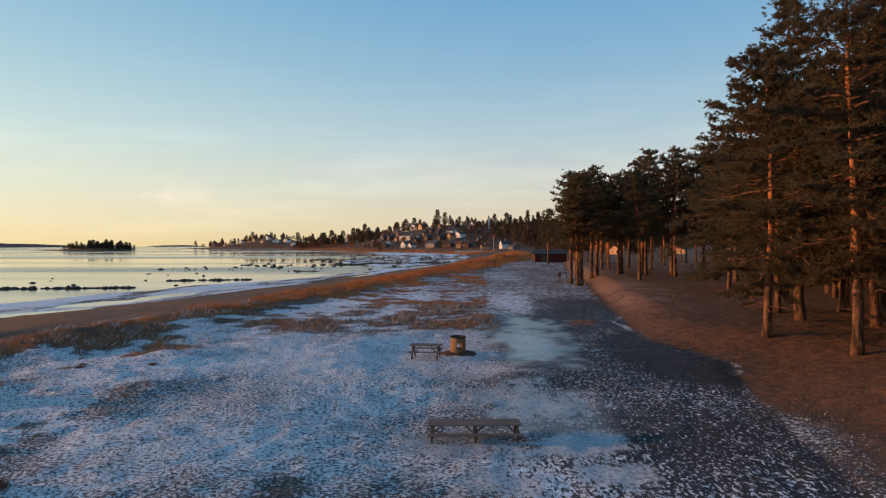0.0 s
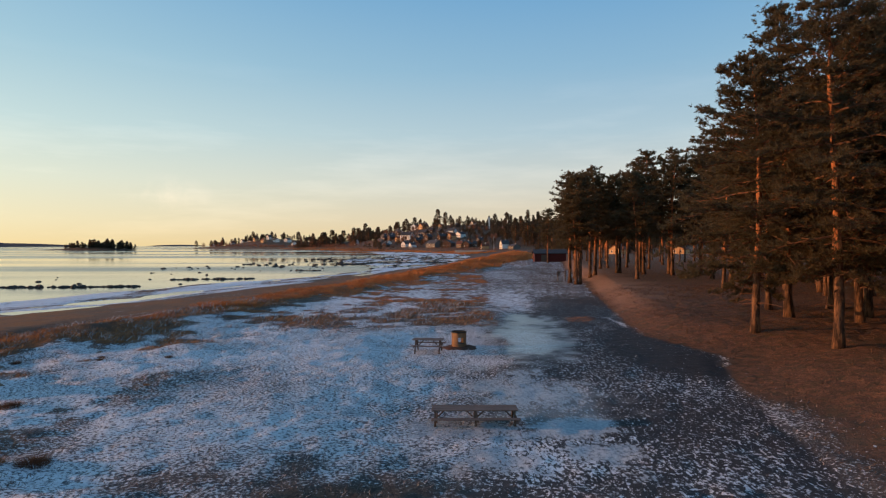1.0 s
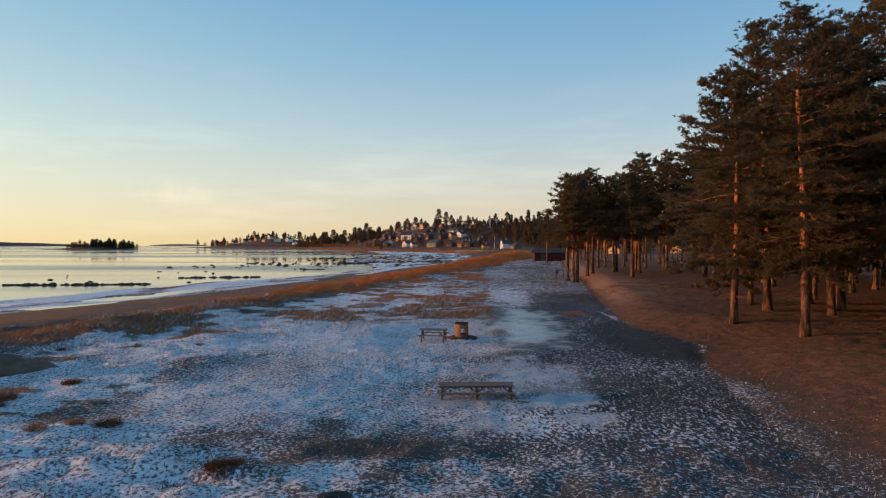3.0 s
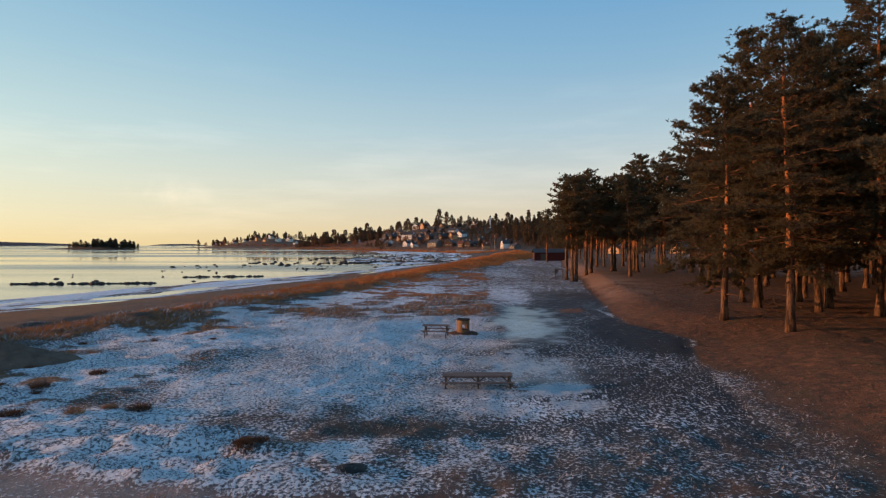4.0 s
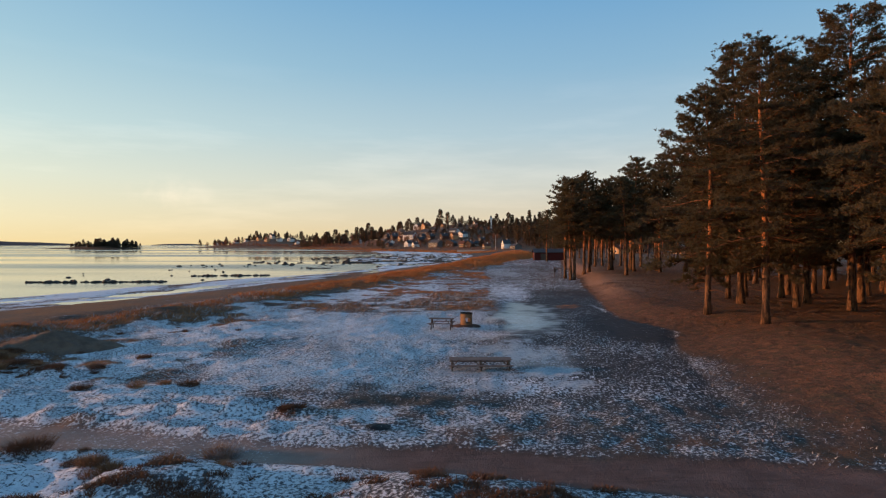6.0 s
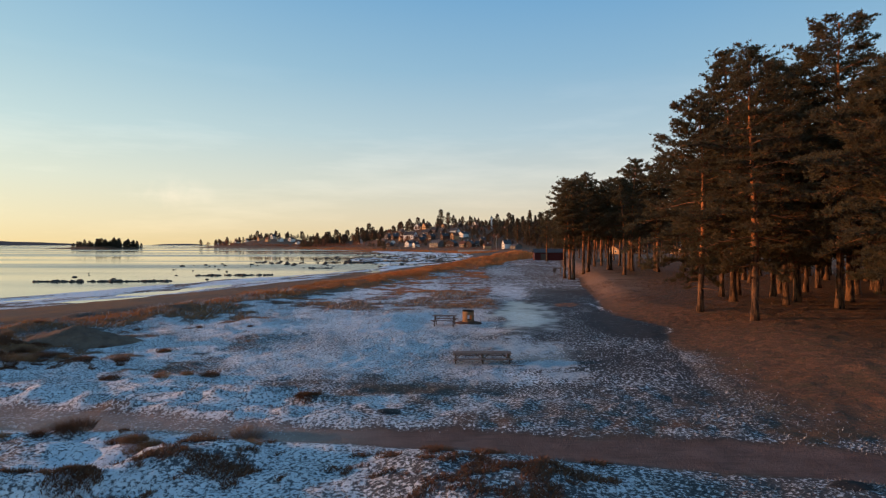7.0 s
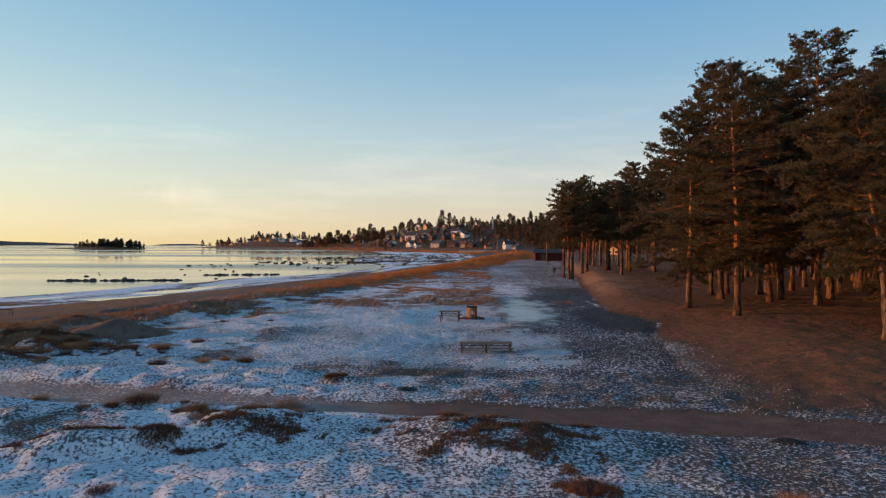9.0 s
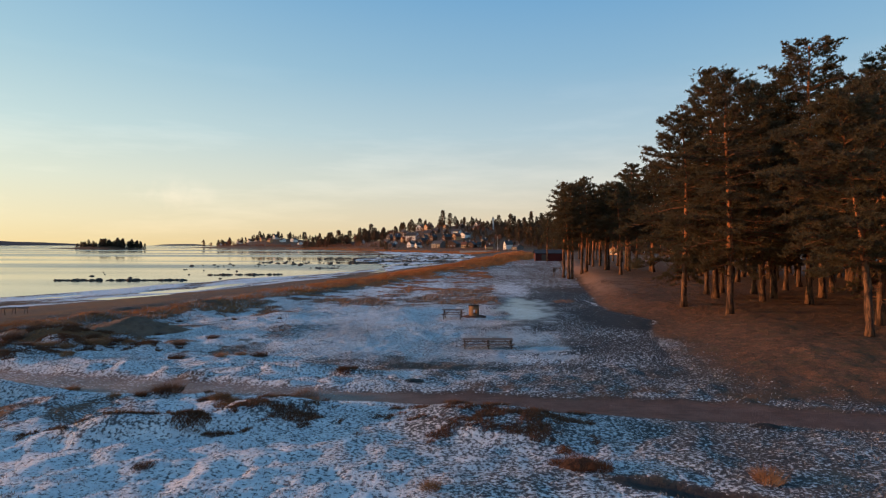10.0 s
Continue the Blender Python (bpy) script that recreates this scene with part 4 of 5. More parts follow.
def lumpy_disc(name, x, y, rx, ry, h, material, label, category, seed, group=""):
    rng = np.random.default_rng(seed)
    bm = bmesh.new()
    rows = []
    for rr, z in ((1.0, -0.06), (0.86, 0.25), (0.6, 0.7), (0.3, 0.95)):
        rows.append([])
        for j in range(26):
            a, k = 2 * math.pi * j / 26, rr * (1 + 0.10 * rng.normal())
            px, py = x + rx * k * math.cos(a), y + ry * k * math.sin(a)
            rows[-1].append(bm.verts.new((px, py, float(land(px, py)) + h * z * (1 + 0.15 * rng.normal()))))
    for i in range(3):
        for j in range(26):
            bm.faces.new([rows[i][j], rows[i][(j + 1) % 26], rows[i + 1][(j + 1) % 26], rows[i + 1][j]])
    bm.faces.new(rows[3])
    ob = part(name, bm, material, None, smooth=True)
    return tagged(ob, label, category, group)


def build_heap():
    """Cone of gravelly sand tipped on the grass."""
    rng = np.random.default_rng(3)
    n, m = 40, 14
    verts, faces = [], []
    for i in range(m):
        u = i / (m - 1)
        for j in range(n):
            a = 2 * math.pi * j / n
            rr = 2.3 * (1 - u) * (1 + 0.18 * math.sin(2 * a + 1) + 0.07 * math.sin(5 * a) + 0.05 * math.sin(11 * a + 6 * u))
            px, py = -21.7 + rr * math.cos(a) * (1.15 + 0.25 * max(0.0, math.cos(a)) * (1 - u)) + 0.1 * u, 22.1 + rr * math.sin(a)
            top = 1.16 * u ** 1.15 if u < 0.9 else 1.16 * (0.886 + 0.45 * (u - 0.9))
            verts.append((px, py, float(land(px, py)) * (1 - u) - 0.05 * (1 - u) + top + 0.05 * rng.normal() * u * (1 - u) * 4))
    for i in range(m - 1):
        for j in range(n):
            faces.append([i * n + j, i * n + (j + 1) % n, (i + 1) * n + (j + 1) % n, (i + 1) * n + j])
    faces.append([(m - 1) * n + j for j in range(n)])
    ob = mesh_object("sand_mound", verts, faces, SAND_HEAP, None, smooth=True)
    tagged(ob, "bare heap of dark gravelly sand among frosty hummocks", "sand mound")


def build_beach_frame():
    t = thing("beach_frame", on_ground(-41.5, 38.6, 12), "pale weathered wooden pole frame on the beach", "wooden frame")
    for x in (-1.0, -0.1, 0.9):
        for y in (-0.3, 0.3):
            v, f = tube([(x, y * 1.4, -0.1), (x + 0.03, y * 0.6, 0.62)], [0.04, 0.035], 6)
            mesh_object("pole", v, f, GREY_WOOD, t)
    for y, z in ((-0.2, 0.60), (0.2, 0.62)):
        v, f = tube([(-1.2, y, z), (0, y, z + 0.03), (1.15, y, z - 0.02)], [0.04, 0.045, 0.035], 6)
        mesh_object("rail", v, f, GREY_WOOD, t)


def build_lifebuoy_post():
    t = thing("notice_post", on_ground(18.6, 92.0, 10), "wooden posts with a crossbar and a small grey board", "notice post")
    for x in (-0.6, 0.6):
        part("post", block((0.12, 0.12, 1.75), (x, 0, 0.80)), GREY_WOOD, t)
    part("crossbar", block((1.5, 0.06, 0.12), (0, -0.092, 1.45)), GREY_WOOD, t)
    part("board", block((0.5, 0.04, 0.65), (-0.55, -0.145, 1.2), bevel=0.01), GREY_WOOD, t, "grey board")


def build_hut():
    """Long low maroon boathouse, its boarded side towards the field."""
    w, d, h, rise = 8.6, 4.6, 2.35, 0.95
    t = thing("boathouse", on_ground(29.7, 164.5, -3, 0.0), "long low maroon boarded boathouse with a dark felt roof", "boathouse")
    bm = bmesh.new()
    prof = [(-d / 2, -0.4), (d / 2, -0.4), (d / 2, h), (0, h + rise), (-d / 2, h)]
    ends = [[bm.verts.new((side * w / 2, p[0], p[1])) for p in prof] for side in (-1, 1)]
    bm.faces.new(ends[0][::-1])
    bm.faces.new(ends[1])
    for k in range(5):
        bm.faces.new([ends[0][k], ends[0][(k + 1) % 5], ends[1][(k + 1) % 5], ends[1][k]])
    bmesh.ops.recalc_face_normals(bm, faces=bm.faces)
    part("wall", bm, RED_WALL, t)
    slope, ln = math.atan2(rise, d / 2), math.hypot(d / 2, rise) + 0.35
    for side in (-1, 1):
        part("roof", block((w + 0.7, ln, 0.12), (0, side * ln / 2 * math.cos(slope), h + rise + 0.09 - ln / 2 * math.sin(slope)), (-side * math.degrees(slope), 0, 0), 0.01), BLACK_ROOF, t, "dark felt roof")
    part("door", block((1.9, 0.07, 2.0), (-1.6, -d / 2 - 0.04, 1.0)), DARK_WOOD, t)
    for k in range(22):
        x = -w / 2 + 0.06 + k * (w - 0.12) / 21
        if abs(x + 1.6) > 1.0:
            part("batten", block((0.05, 0.03, h + 0.3), (x, -d / 2 - 0.017, h / 2 - 0.15), bevel=0), RED_WALL, t)
    part("corner_board", block((0.16, 0.16, h + 0.3), (-w / 2 - 0.04, -d / 2 - 0.04, h / 2 - 0.15), bevel=0.01), GREY_WOOD, t, "pale corner board")


# ---------------------------------------------------------------- grass and scrub
def blades(points, height, width, rng, wind=(0.25, 0.1), spread=0.35):
    """Single grass blades at points on the ground."""
    n = len(points)
    h = height * rng.uniform(0.55, 1.25, (n, 1))
    tip = points + np.concatenate([h * (np.array(wind) + spread * rng.normal(size=(n, 2))), h], 1)
    a = rng.uniform(0, 2 * math.pi, (n, 1))
    side = np.concatenate([np.cos(a), np.sin(a), 0 * a], 1) * width * rng.uniform(0.6, 1.3, (n, 1))
    verts = np.stack([points - side, points + side, tip], 1).reshape(-1, 3)
    return verts, np.arange(3 * n).reshape(-1, 3)


def ground_points(x, y, sink=0.02):
    return np.stack([x, y, land(x, y) - sink], 1)


def build_dune_grass():
    rng = np.random.default_rng(31)
    n = 150000
    y = 15 + 313 * rng.uniform(size=n) ** 1.6
    half = 4.4 + 0.009 * y
    off = np.clip(rng.normal(size=n) * 0.55 - 0.12, -1.3, 1.2)
    x = dune_x(y) + half * off * np.where(off > 0, 1 + 1.5 * ease(y, 110, 170), 1.0)
    keep = ground_masks(x, y)["straw"] > rng.uniform(0.05, 0.75, n)
    x, y = x[keep], y[keep]
    p = ground_points(x, y)
    size = (0.15 + 0.0024 * y) * np.clip(0.9 + 3.2 * rough(x, y, 2.2, 101, 3), 0.35, 1.9)
    v, f = blades(p, 1.0, 0.02, rng, (0.40, 0.05), 0.42)
    v = v.reshape(-1, 3, 3)
    v = p[:, None] + (v - p[:, None]) * size[:, None, None] * np.array([1, 1, 1.0])
    wide = (0.6 + 0.022 * y)[:, None]
    v[:, 0] = p + (v[:, 0] - p) * wide
    v[:, 1] = p + (v[:, 1] - p) * wide
    tagged(mesh_object("dune_grass", v.reshape(-1, 3), f, DUNE_GRASS), "dry orange marram grass along the low dune", "grass", kind="stuff")


def build_field_grass():
    """Short withered blades, thick where the frost is broken."""
    rng = np.random.default_rng(32)
    n = 160000
    y = -4 + 62 * rng.uniform(size=n) ** 1.5
    x = rng.uniform(-1, 1, n) * (14 + 0.55 * (y + 4)) - 1.0
    m = ground_masks(x, y)
    bare = (1 - m["path"]) * (1 - 0.85 * m["soil"]) * (1 - m["ice"]) * (1 - 0.75 * m["dark"]) * (1 - m["sand"])
    clump = np.clip(0.45 + 2.2 * rough(x, y, 0.9, 111, 3) + 0.8 * rough(x, y, 6, 113, 2), 0, 1)
    keep = bare * clump > rng.uniform(0.15, 1.0, n)
    p = ground_points(x[keep], y[keep])
    v, f = blades(p, 0.085, 0.012, rng, (0.4, 0.1), 0.8)
    v = v.reshape(-1, 3, 3)
    grow = (1 + 0.018 * np.clip(p[:, 1], 0, 60))[:, None, None] * (1 + 1.2 * m["straw"][keep] * ease(p[:, 1], 14, 30))[:, None, None]
    v = p[:, None] + (v - p[:, None]) * grow
    tagged(mesh_object("field_grass", v.reshape(-1, 3), f, FIELD_GRASS), "short withered grass stiff with hoarfrost", "grass", kind="stuff")
    # taller straw over the withered patches
    n = 120000
    y = 2 + 110 * rng.uniform(size=n)
    x = rng.uniform(-34, 13, n)
    keep = (ground_masks(x, y)["straw"] > rng.uniform(0.25, 0.9, n)) & (x > dune_x(y) - 3)
    p = ground_points(x[keep], y[keep])
    v, f = blades(p, 0.11, 0.030, rng, (0.7, 0.1), 0.9)
    v = v.reshape(-1, 3, 3)
    v = (p[:, None] + (v - p[:, None]) * np.clip(0.30 + 0.015 * p[:, 1], 0.3, 1.25)[:, None, None]).reshape(-1, 3)
    tagged(mesh_object("withered_grass", v, f, DUNE_GRASS), "patches of flattened orange withered grass", "grass", kind="stuff")


def build_litter():
    """Twigs, cones and needle mats on the forest floor."""
    rng = np.random.default_rng(35)
    n = 90000
    y = 2 + 68 * rng.uniform(size=n) ** 1.3
    x = rng.uniform(8, 36, n)
    keep = (ground_masks(x, y)["soil"] * np.clip(0.5 + 2.0 * rough(x, y, 2.2, 141, 3), 0, 1)) > rng.uniform(0.1, 1.0, n)
    p = ground_points(x[keep], y[keep], 0.005)
    v, f = blades(p, 0.05, 0.014, rng, (0.3, 0.1), 1.8)
    v = v.reshape(-1, 3, 3)
    v = p[:, None] + (v - p[:, None]) * (1 + 0.02 * p[:, 1])[:, None, None]
    tagged(mesh_object("needle_litter", v.reshape(-1, 3), f, LITTER), "brown pine needles and twigs littering the forest floor", "litter", kind="stuff")


def tussock(name, seed, count, height, radius, material, label):
    rng = np.random.default_rng(seed)
    a, r = rng.uniform(0, 2 * math.pi, count), radius * np.sqrt(rng.uniform(size=count))
    p = np.stack([r * np.cos(a), r * np.sin(a), -0.03 + 0.25 * height * (1 - (r / radius) ** 2)], 1)
    v, f = blades(p, height, 0.0055, rng, (0.12, 0.0), 0.34)
    v = v.reshape(-1, 3, 3)
    out = p * np.array([1, 1, 0]) / radius
    v[:, 2] += out * height * 0.7
    return tagged(mesh_object(name, v.reshape(-1, 3), f, material), label, "grass tussock", "grass tussocks")


def build_tussocks():
    rng = np.random.default_rng(33)
    straw = tussock("grass_tussock", 1, 520, 0.30, 0.30, STRAW, "tall dry straw-coloured grass tussock")
    brown = tussock("grass_tussock", 2, 900, 0.26, 0.40, HEATH, "low dark brown withered heath tussock")
    pale = tussock("grass_tussock", 3, 700, 0.30, 0.36, FIELD_GRASS, "frosted pale grass tussock")
    straw.matrix_basis, brown.matrix_basis, pale.matrix_basis = on_ground(6.4, -1.5), on_ground(2.0, -0.5), on_ground(-6.7, 6.6)
    tall = [(-1.8, -2.0), (-13.8, 6.0), (-9.1, 5.3), (-7.6, 6.0), (-6.6, 6.0), (-16.3, 7.4), (-9.4, 5.0), (-25.5, 19.8), (-22.6, 17.4), (-25.2, 23.4), (-24.4, 20.6), (-6.3, 5.6), (-26.5, 19.4), (-11.9, 14.0)]
    dark = [(-12.3, 6.5), (2.5, -0.7), (1.5, -0.3), (-6.0, 10.2), (-5.6, 10.4), (-16.3, 17.0), (-17.9, 16.4), (-11.0, 14.2), (-13.0, 6.4), (-15.5, 19.5), (-19.5, 21.0)]
    for model, rows in ((straw, tall), (brown, dark)):
        for x, y in rows:
            s = rng.uniform(0.5, 0.9)
            copy_thing(model, on_ground(x, y, rng.uniform(0, 360)) @ Matrix.Diagonal((s, s, s * rng.uniform(0.8, 1.1), 1)))
    for model, x, y, s in ((brown, -12.15, 6.75, 1.15), (straw, -8.0, 6.0, 1.0), (brown, -8.1, 6.05, 0.75), (straw, -6.9, 6.65, 1.0), (brown, -9.6, 5.5, 0.7), (straw, -9.7, 5.4, 0.8), (straw, -12.6, 13.2, 0.8), (brown, -14.9, 13.5, 0.8), (straw, -20.3, 15.6, 1.1), (brown, -26.2, 17.8, 1.3)):
        copy_thing(model, on_ground(x, y, rng.uniform(0, 360)) @ Matrix.Diagonal((s * 1.15, s, s, 1)))
    for k in range(34):
        x, y, s = rng.uniform(-32, -19), rng.uniform(12, 25), rng.uniform(0.6, 1.2)
        copy_thing((straw, straw, brown)[k % 3], on_ground(x, y, rng.uniform(0, 360)) @ Matrix.Diagonal((1.3 * s, s, s * rng.uniform(0.7, 1.1), 1)))
    made = 0
    while made < 46:
        x, y = rng.uniform(-34, -8), rng.uniform(-2, 40)
        if x > -6 - 0.25 * y or float(ground_masks(np.array(x), np.array(y))["path"]) > 0.1:
            continue
        made += 1
        s = rng.uniform(0.3, 0.7)
        copy_thing((straw, brown, brown, pale)[int(rng.integers(0, 4))], on_ground(x, y, rng.uniform(0, 360)) @ Matrix.Diagonal((s, s, s * 0.8, 1)))
    stick, f = tube([(0, 0, -0.05), (-0.12, 0.0, 0.35), (-0.3, 0.05, 0.62)], [0.016, 0.013, 0.006], 6)
    ob = mesh_object("driftwood_stick", stick, f, GREY_WOOD)
    ob.matrix_basis = on_ground(-6.2, 10.6)
    tagged(ob, "bare grey stick leaning from a grassy hummock", "stick")


def build_heath():
    """Ragged low heath on the hummocks, broken by frost."""
    rng = np.random.default_rng(34)
    xs, ys = [], []
    for cx, cy, rx, ry, h, turn in HEATH_SPOTS:
        n = int(8200 * rx * ry)
        c, s = math.cos(turn), math.sin(turn)
        a, b = rng.uniform(-1.25, 1.25, n) * rx, rng.uniform(-1.25, 1.25, n) * ry
        xs.append(cx + a * c - b * s)
        ys.append(cy + a * s + b * c)
        inside = 1 - np.sqrt((a / rx) ** 2 + (b / ry) ** 2)
        keep = 0.9 * inside + 5.6 * rough(xs[-1], ys[-1], 0.6, 131, 3) > rng.uniform(0.44, 0.64, n)
        xs[-1], ys[-1] = xs[-1][keep], ys[-1][keep]
    n = 150000
    y, x = rng.uniform(-4, 62, n), rng.uniform(-36, -5, n)
    keep = (rough(x, y, 2.2, 133, 4) + 0.12 * ease(-x, 8, 20) - 0.25 * ease(x - dune_x(y), 6, 12) * ease(y, 12, 30) > rng.uniform(0.10, 0.34, n)) & (ground_masks(x, y)["path"] < 0.2) & (x > dune_x(y) - 4)
    xs.append(x[keep])
    ys.append(y[keep])
    p = ground_points(np.concatenate(xs), np.concatenate(ys))
    v, f = blades(p, 0.115, 0.015, rng, (0.15, 0.0), 0.75)
    tagged(mesh_object("heath", v, f, HEATH), "ragged brown heath on frosty hummocks", "heath", kind="stuff")


# ---------------------------------------------------------------- rocks in the shallows
def build_rocks():
    rng = np.random.default_rng(41)
    models = []
    for k in range(6):
        bm = bmesh.new()
        bmesh.ops.create_icosphere(bm, subdivisions=2, radius=1.0)
        off = Vector((k * 7.3, k * 3.1, 0))
        for v in bm.verts:
            v.co *= 1 + 0.35 * noise.noise(v.co * 1.1 + off) + 0.16 * noise.noise(v.co * 3.0 + off)
            v.co.z *= 0.62
        me_ob = part("rock", bm, ROCK, None, smooth=False)
        models.append(tagged(me_ob, "dark seaweed-covered rock in icy shallow water", "rock", "rocks in the shallows"))
    rows, strewn = [], []
    for k in range(140):
        u = rng.uniform()
        rows.append((-81.5 + 26 * u, 104.2 + 1.6 * u + rng.normal() * 0.5, 0.38 + 0.55 * rng.uniform() ** 2))
    for k in range(95):
        u = rng.uniform()
        rows.append((-59.5 + 17 * u, 127 + 2.5 * u + rng.normal() * 0.5, 0.38 + 0.5 * rng.uniform() ** 2))
    for k in range(36):
        rows.append((-38.2 + rng.normal() * 2.2, 169 + rng.normal() * 1.0, 0.35 + 0.55 * rng.uniform() ** 2))
    for k in range(260):
        y = rng.uniform(180, 430)
        strewn.append((float(shore_x(y)) - 6 - 75 * rng.uniform() ** 1.2, y, 0.25 + 0.7 * rng.uniform() ** 2))
    for k in range(130):
        u = rng.uniform()
        strewn.append((-40 + 44 * u, 222 + 24 * u + rng.normal() * 1.5, rng.uniform(0.35, 0.8)))
    for k in range(20):
        y = rng.uniform(110, 190)
        strewn.append((float(shore_x(y)) - 14 - 60 * rng.uniform(), y, rng.uniform(0.2, 0.45)))

    def seat(x, y, s):
        return pose(x, y, max(SEA, float(land(x, y))) + 0.06 * s, 0, 0, rng.uniform(0, 360)) @ Matrix.Diagonal((s * rng.uniform(0.8, 1.5), s, s * rng.uniform(0.8, 1.2), 1))

    for k, (x, y, s) in enumerate(rows):
        if k < 6:
            models[k].matrix_basis = seat(x, y, s)
        else:
            copy_thing(models[k % 6], seat(x, y, s))
    shape = models[0].data
    v = np.empty(len(shape.vertices) * 3)
    shape.vertices.foreach_get("co", v)
    v = v.reshape(-1, 3)
    f = np.array([p.vertices[:] for p in shape.polygons])
    vs, fs = [], []
    for k, (x, y, s) in enumerate(strewn):
        m = np.array(seat(x, y, s))
        vs.append(v @ m[:3, :3].T + m[:3, 3])
        fs.append(f + k * len(v))
    tagged(mesh_object("strewn_rocks", np.concatenate(vs), np.concatenate(fs), ROCK), "small dark rocks strewn over the icy bay", "rocks", kind="stuff")


# ---------------------------------------------------------------- beyond the bay
# wall paints partly carry light: pale and ochre for sunlit fronts, dark for shaded
COATS = {"W": (WHITE_WALL, GREY_ROOF, "white"), "B": (WHITE_WALL, BLACK_ROOF, "white"), "C": (CREAM_WALL, RED_ROOF, "ochre"), "N": (BROWN_WALL, BLACK_ROOF, "brown"), "L": (TAUPE_WALL, GREY_ROOF, "taupe"), "K": (BROWN_WALL, GREY_ROOF, "dark brown")}


def house(x, y, w, tall, coat, turn, gable_front):
    wall_mat, roof_mat, tint = COATS[coat]
    HOUSE_SPOTS.append((x, y))
    w, tall = 0.84 * w, 0.86 * tall
    kind = "frosted" if roof_mat is GREY_ROOF else "dark" if roof_mat is BLACK_ROOF else "tiled"
    t = thing("house", on_ground(x, y, turn), f"{tint} wooden house with a {kind} gabled roof on the hillside", "house", "houses beyond the bay")
    d = max(6.0, 0.75 * w)
    wall_h, rise = tall * 0.62, tall * 0.5
    if not gable_front:
        span, run = d, w
    else:
        span, run = w, max(7.0, 0.9 * w)
    turn_in = Matrix() if gable_front else pose(0, 0, 0, 0, 0, 90)
    bm = bmesh.new()
    prof = [(-span / 2, -2.5), (span / 2, -2.5), (span / 2, wall_h), (0, wall_h + rise), (-span / 2, wall_h)]
    front = [bm.verts.new((p[0], -run / 2, p[1])) for p in prof]
    back = [bm.verts.new((p[0], run / 2, p[1])) for p in prof]
    bm.faces.new(front)
    bm.faces.new(back[::-1])
    for k in range(5):
        bm.faces.new([front[(k + 1) % 5], front[k], back[k], back[(k + 1) % 5]])
    bmesh.ops.transform(bm, matrix=turn_in, verts=bm.verts)
    part("wall", bm, wall_mat, t)
    slope, ln = math.atan2(rise, span / 2), math.hypot(span / 2, rise) + 0.5
    for side in (-1, 1):
        bm = block((ln, run + 0.9, 0.22), (side * (ln / 2) * math.cos(slope), 0, wall_h + rise + 0.12 - ln / 2 * math.sin(slope)), (0, side * math.degrees(slope), 0), 0)
        bmesh.ops.transform(bm, matrix=turn_in, verts=bm.verts)
        part("roof", bm, roof_mat, t)
    part("chimney", block((0.8, 0.8, 1.6), (0.2 * w, 0.3, wall_h + rise + 0.2), bevel=0.03), CONCRETE, t)
    # windows on the sides that face the bay and the sun
    front_y, side_x = (-run / 2, -span / 2) if gable_front else (-span / 2, -run / 2)
    count = max(2, int((span if gable_front else run) / 3.0))
    for row in range(1 if wall_h < 4.2 else 2):
        for k in range(count):
            px = ((k + 0.5) / count - 0.5) * (span if gable_front else run) * 0.9
            win = part("window", block((1.3, 0.10, 1.4), (px, front_y - 0.04, 1.4 + 2.5 * row), bevel=0), TRIM, t)
            part("pane", block((1.05, 0.06, 1.15), (px, front_y - 0.075, 1.4 + 2.5 * row), bevel=0), PANE, win)
    for k in (-1, 1):
        win = part("window", block((0.10, 1.2, 1.3), (side_x - 0.04, k * 1.7, 1.4), bevel=0), TRIM, t)
        part("pane", block((0.06, 0.95, 1.05), (side_x - 0.075, k * 1.7, 1.4), bevel=0), PANE, win)


HOUSE_SPOTS = []


